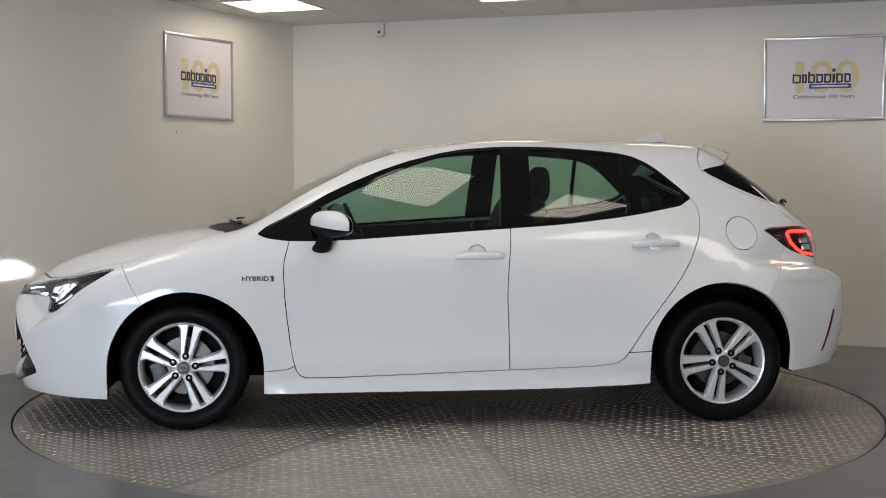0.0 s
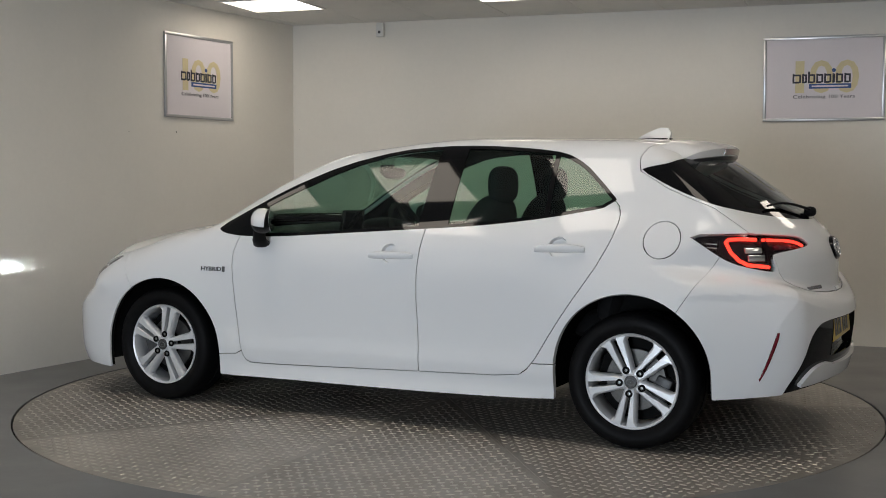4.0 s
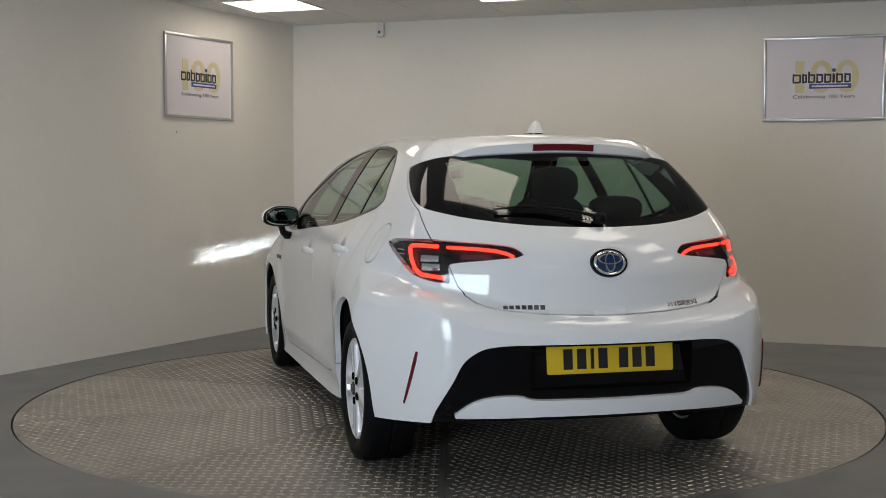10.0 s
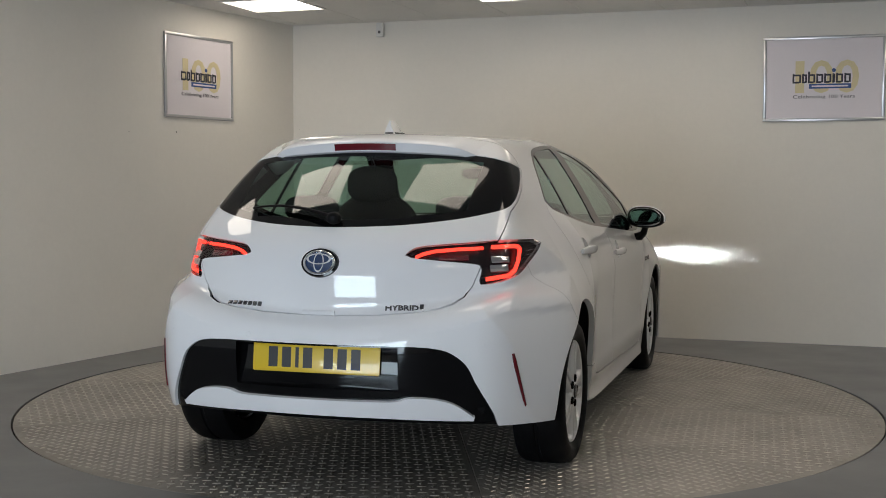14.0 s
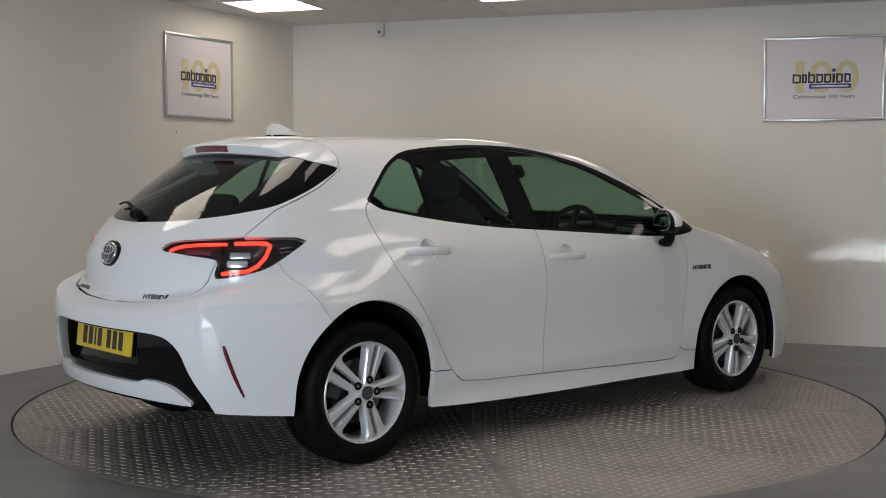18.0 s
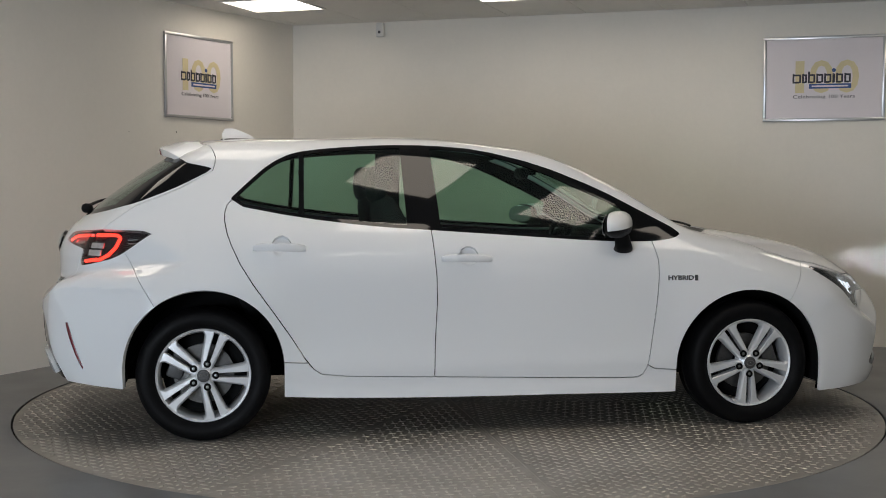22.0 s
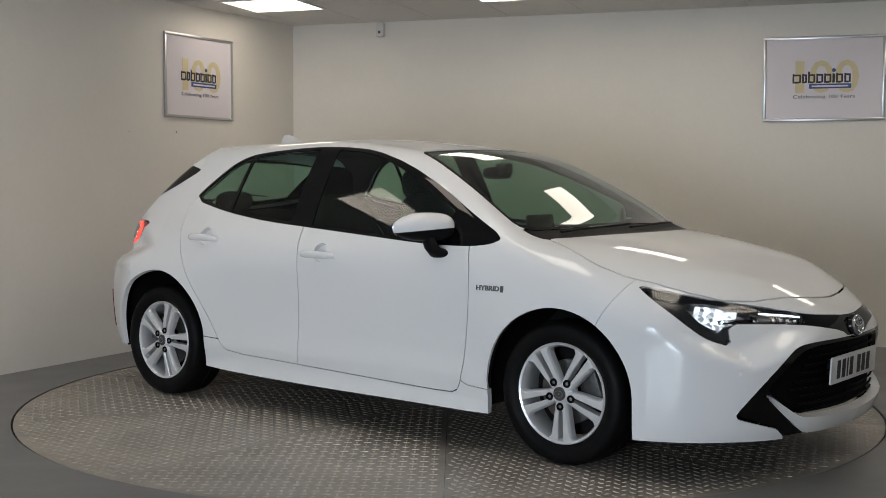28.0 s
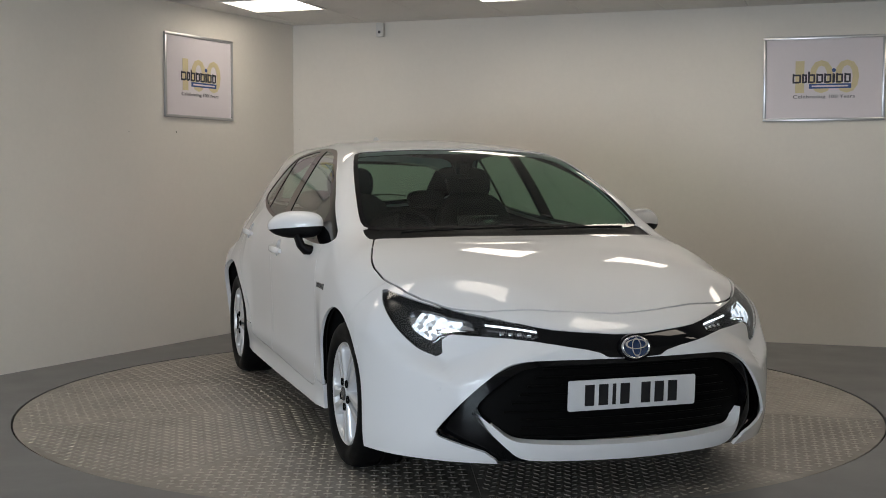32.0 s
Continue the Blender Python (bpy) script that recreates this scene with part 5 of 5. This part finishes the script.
plate("rear_plate", (-2.086, 0.004, 0.516), radians(6), -1, M_YELLOW, "yellow number plate with dark bars")
plate("front_plate", (2.249, -0.004, 0.418), radians(-3), 1, M_PLATE, "white number plate with dark bars")
part("plate_mount", box((0.05, 0.40, 0.08), Matrix.Translation((2.219, 0, 0.417)), 0.005), M_TRIM, car)
part("recess_panel", box((0.70, 0.172, 0.006), facing(Vector((-2.071, 0, 0.488)), Vector((-math.cos(radians(6)), 0, math.sin(radians(6))))), 0.002), M_BLACK, car, "gloss black flat panel behind the number plate")
part("plate_mount", box((0.03, 0.40, 0.08), Matrix.Translation((-2.062, 0, 0.512)), 0.005), M_TRIM, car)


def badge(p, n, w, h, name):
    """An oval badge: a dark blue disc with chrome rings."""
    m = facing(p, n) @ Matrix.Diagonal((w / h, 1, 1, 1))
    r = h / 2
    ob = part(name, lathe([(0.001, 0.010), (r * 0.55, 0.0095), (r * 0.84, 0.007), (r * 0.86, 0.0)], m, 40), M_BLUE, car, "blue oval badge with a chrome ring", smooth=60)
    part("badge_ring", lathe([(r * 0.82, 0.004), (r * 0.84, 0.010), (r * 0.92, 0.012), (r, 0.008), (r * 1.02, 0.0)], m, 40), M_CHROME, ob, smooth=60)
    part("badge_seat", lathe([(r * 1.0, 0.004), (r * 1.14, 0.002), (r * 1.18, -0.012)], m, 40), M_BLACK, ob, smooth=60)
    for name, shape, lift in (("upright_ring", Matrix.Diagonal((0.36, 0.92, 1, 1)), 0.0), ("level_ring", Matrix.Translation((0, r * 0.26, 0)) @ Matrix.Diagonal((0.88, 0.50, 1, 1)), 0.0012)):
        part(name, lathe([(r * 0.70, 0.004), (r * 0.72, 0.0115 + lift), (r * 0.88, 0.0115 + lift), (r * 0.90, 0.004)], m @ shape, 36), M_CHROME, ob, smooth=60)
    return ob


p, n = surface(y=0.0, z=0.882, out="rear")
badge(p + Vector((-0.006, 0, 0)), (n + Vector((-1, 0, 0.15))).normalized(), 0.132, 0.098, "rear_badge")
p, n = surface(y=0.0, z=0.588, out="front")
badge(p + Vector((0.002, 0, 0)), (n + Vector((1, 0, 0.0))).normalized(), 0.118, 0.086, "front_badge")
p, n = surface(y=-0.322, z=0.712, out="rear")
letters("tailgate_badge", "HYBRID", 0.021, M_BADGE, facing(p + n * 0.001, n), car, 0.004, bold=0.0008, width=0.128, label="small chrome badge letters")
part("badge_mark", box((0.014, 0.030, 0.004), facing(p + n * 0.001, n) @ Matrix.Translation((0.076, 0.002, 0)), 0.001), M_BADGE, car)
for k in range(7):
    p, n = surface(y=0.405 - k * 0.0235, z=0.712, out="rear")
    part("model_bar", box((0.018, 0.018, 0.004), facing(p + n * 0.001, n), 0.001), M_BADGE, car)
p, n = surface(y=0.0, z=0.690, out="rear")
part("tailgate_grip", box((0.135, 0.022, 0.02), facing(p + n * -0.004, n), 0.006), M_PAINT, car)

# rear wiper
p, n = surface(y=-0.01, z=1.035, out="rear")
part("wiper_hub", blob(p + n * 0.02, (0.06, 0.055, 0.05), 2.4, 16, 10), M_TRIM, car)
path = []
for i in range(9):
    y = -0.01 + 0.40 * i / 8
    q, m2 = surface(y=y, z=1.035 + 0.045 * math.sin(i / 8 * 2.2), out="rear")
    path.append(q + m2 * (0.028 - 0.012 * i / 8))
part("rear_wiper", sweep(path, [0.013 - 0.0008 * i for i in range(9)], 8, 0.6), M_TRIM, car, "black rear wiper arm")
# front wipers
for y0, y1, lift in ((-0.55, 0.05, 0.007), (-0.02, 0.56, 0.007)):
    path = []
    for i in range(11):
        y = y0 + (y1 - y0) * i / 10
        x = 1.165 - 0.16 * y * y - 0.045 * (i / 10)
        q, m2 = surface(x=x, y=y, out="top")
        path.append(q + m2 * lift)
    part("windscreen_wiper", sweep(path, 0.007, 8, 0.8), M_TRIM, car, "black windscreen wiper")

# grille bars behind the opening
for k in range(9):
    z = 0.265 + 0.031 * k
    path = []
    reach = min(0.62, 0.30 + 0.9 * (0.56 - z)) if z > 0.33 else 0.42
    for i in range(15):
        y = -reach + 2 * reach * i / 14
        q, m2 = surface(y=abs(y), z=z, out="front")
        path.append(Vector((q.x - 0.036, y, z)))
    part("grille_bar", sweep(path, 0.005, 6), M_MESH, car)

# ---- inside the car ----
for y in (0.36, -0.36):
    seat = part("front_seat", blob((-0.12, y, 0.52), (0.54, 0.50, 0.20), 3, 24, 12), M_CLOTH, car, "dark cloth front seat")
    bm = blob((0, 0, 0.30), (0.17, 0.48, 0.66), 3, 24, 14)
    bmesh.ops.transform(bm, matrix=Matrix.Translation((-0.26, y, 0.52)) @ Matrix.Rotation(radians(-18), 4, "Y"), verts=bm.verts)
    part("seat_back", bm, M_CLOTH, seat)
    part("head_rest", blob((-0.475, y, 1.175), (0.10, 0.27, 0.19), 2.8, 20, 12), M_CLOTH, seat)
    bm = bmesh.new()
    for d in (-0.06, 0.06):
        add_sweep(bm, [(-0.44, y + d, 1.03), (-0.47, y + d, 1.14)], 0.006, 8)
    part("rest_stalk", bm, M_DARKMETAL, seat)
bench = part("rear_bench", blob((-0.86, 0, 0.52), (0.50, 1.24, 0.18), 3.5, 28, 12), M_CLOTH, car, "dark cloth rear bench")
bm = blob((0, 0, 0.26), (0.14, 1.24, 0.58), 3.5, 28, 12)
bmesh.ops.transform(bm, matrix=Matrix.Translation((-1.06, 0, 0.50)) @ Matrix.Rotation(radians(-20), 4, "Y"), verts=bm.verts)
part("bench_back", bm, M_CLOTH, bench)
for y in (0.36, -0.36):
    part("head_rest", blob((-1.28, y, 1.07), (0.09, 0.26, 0.12), 2.8, 20, 12), M_CLOTH, bench)
part("dashboard", blob((0.86, 0, 0.80), (0.46, 1.40, 0.28), 3.2, 32, 14), M_TRIM, car, "black soft dashboard")
part("instrument_hood", blob((0.64, -0.36, 0.93), (0.16, 0.36, 0.08), 2.5, 20, 10), M_TRIM, car)
part("screen", box((0.025, 0.22, 0.14), Matrix.Translation((0.64, 0.0, 0.955)) @ Matrix.Rotation(radians(-12), 4, "Y"), 0.008), M_BLACK, car)
wheel_m = Matrix.Translation((0.46, -0.36, 0.885)) @ Matrix.Rotation(radians(-65), 4, "Y")
bm = bmesh.new()
add_lathe(bm, [(0.183 + 0.016 * math.cos(a), 0.014 * math.sin(a)) for a in [2 * math.pi * q / 10 for q in range(10)]], wheel_m, 40, True)
bmesh.ops.recalc_face_normals(bm, faces=bm.faces)
steer = part("steering_wheel", bm, M_TRIM, car, "black steering wheel", smooth=60)
part("wheel_boss", blob((0, 0, 0), (0.15, 0.15, 0.05), 2.6, 18, 10), M_TRIM, steer).matrix_basis = wheel_m
for a in (0, 180, 270):
    part("wheel_spoke", box((0.12, 0.035, 0.02), wheel_m @ Matrix.Rotation(radians(a + 90), 4, "Z") @ Matrix.Translation((0.12, 0, 0)), 0.006), M_TRIM, steer)
part("rear_view_mirror", blob((0.36, 0, 1.235), (0.05, 0.23, 0.065), 3, 20, 10), M_TRIM, car)
part("mirror_stem", box((0.07, 0.06, 0.06), Matrix.Translation((0.405, 0, 1.255)), 0.01), M_TRIM, car)
part("parcel_shelf", box((0.42, 1.04, 0.02), Matrix.Translation((-1.50, 0, 0.93)), 0.005), M_CLOTH, car)


def motions():
    rows = []
    count = 32
    for i in range(count + 1):
        t = 32.0 * i / count
        rows.append((t, START + RATE * t))
    walk(table, [(t, Matrix.Rotation(radians(a), 4, "Z")) for t, a in rows])
    walk(car, [(t, Matrix.Rotation(radians(a), 4, "Z") @ Matrix.Translation((CAR_X, CAR_Y, 0))) for t, a in rows])


motions()
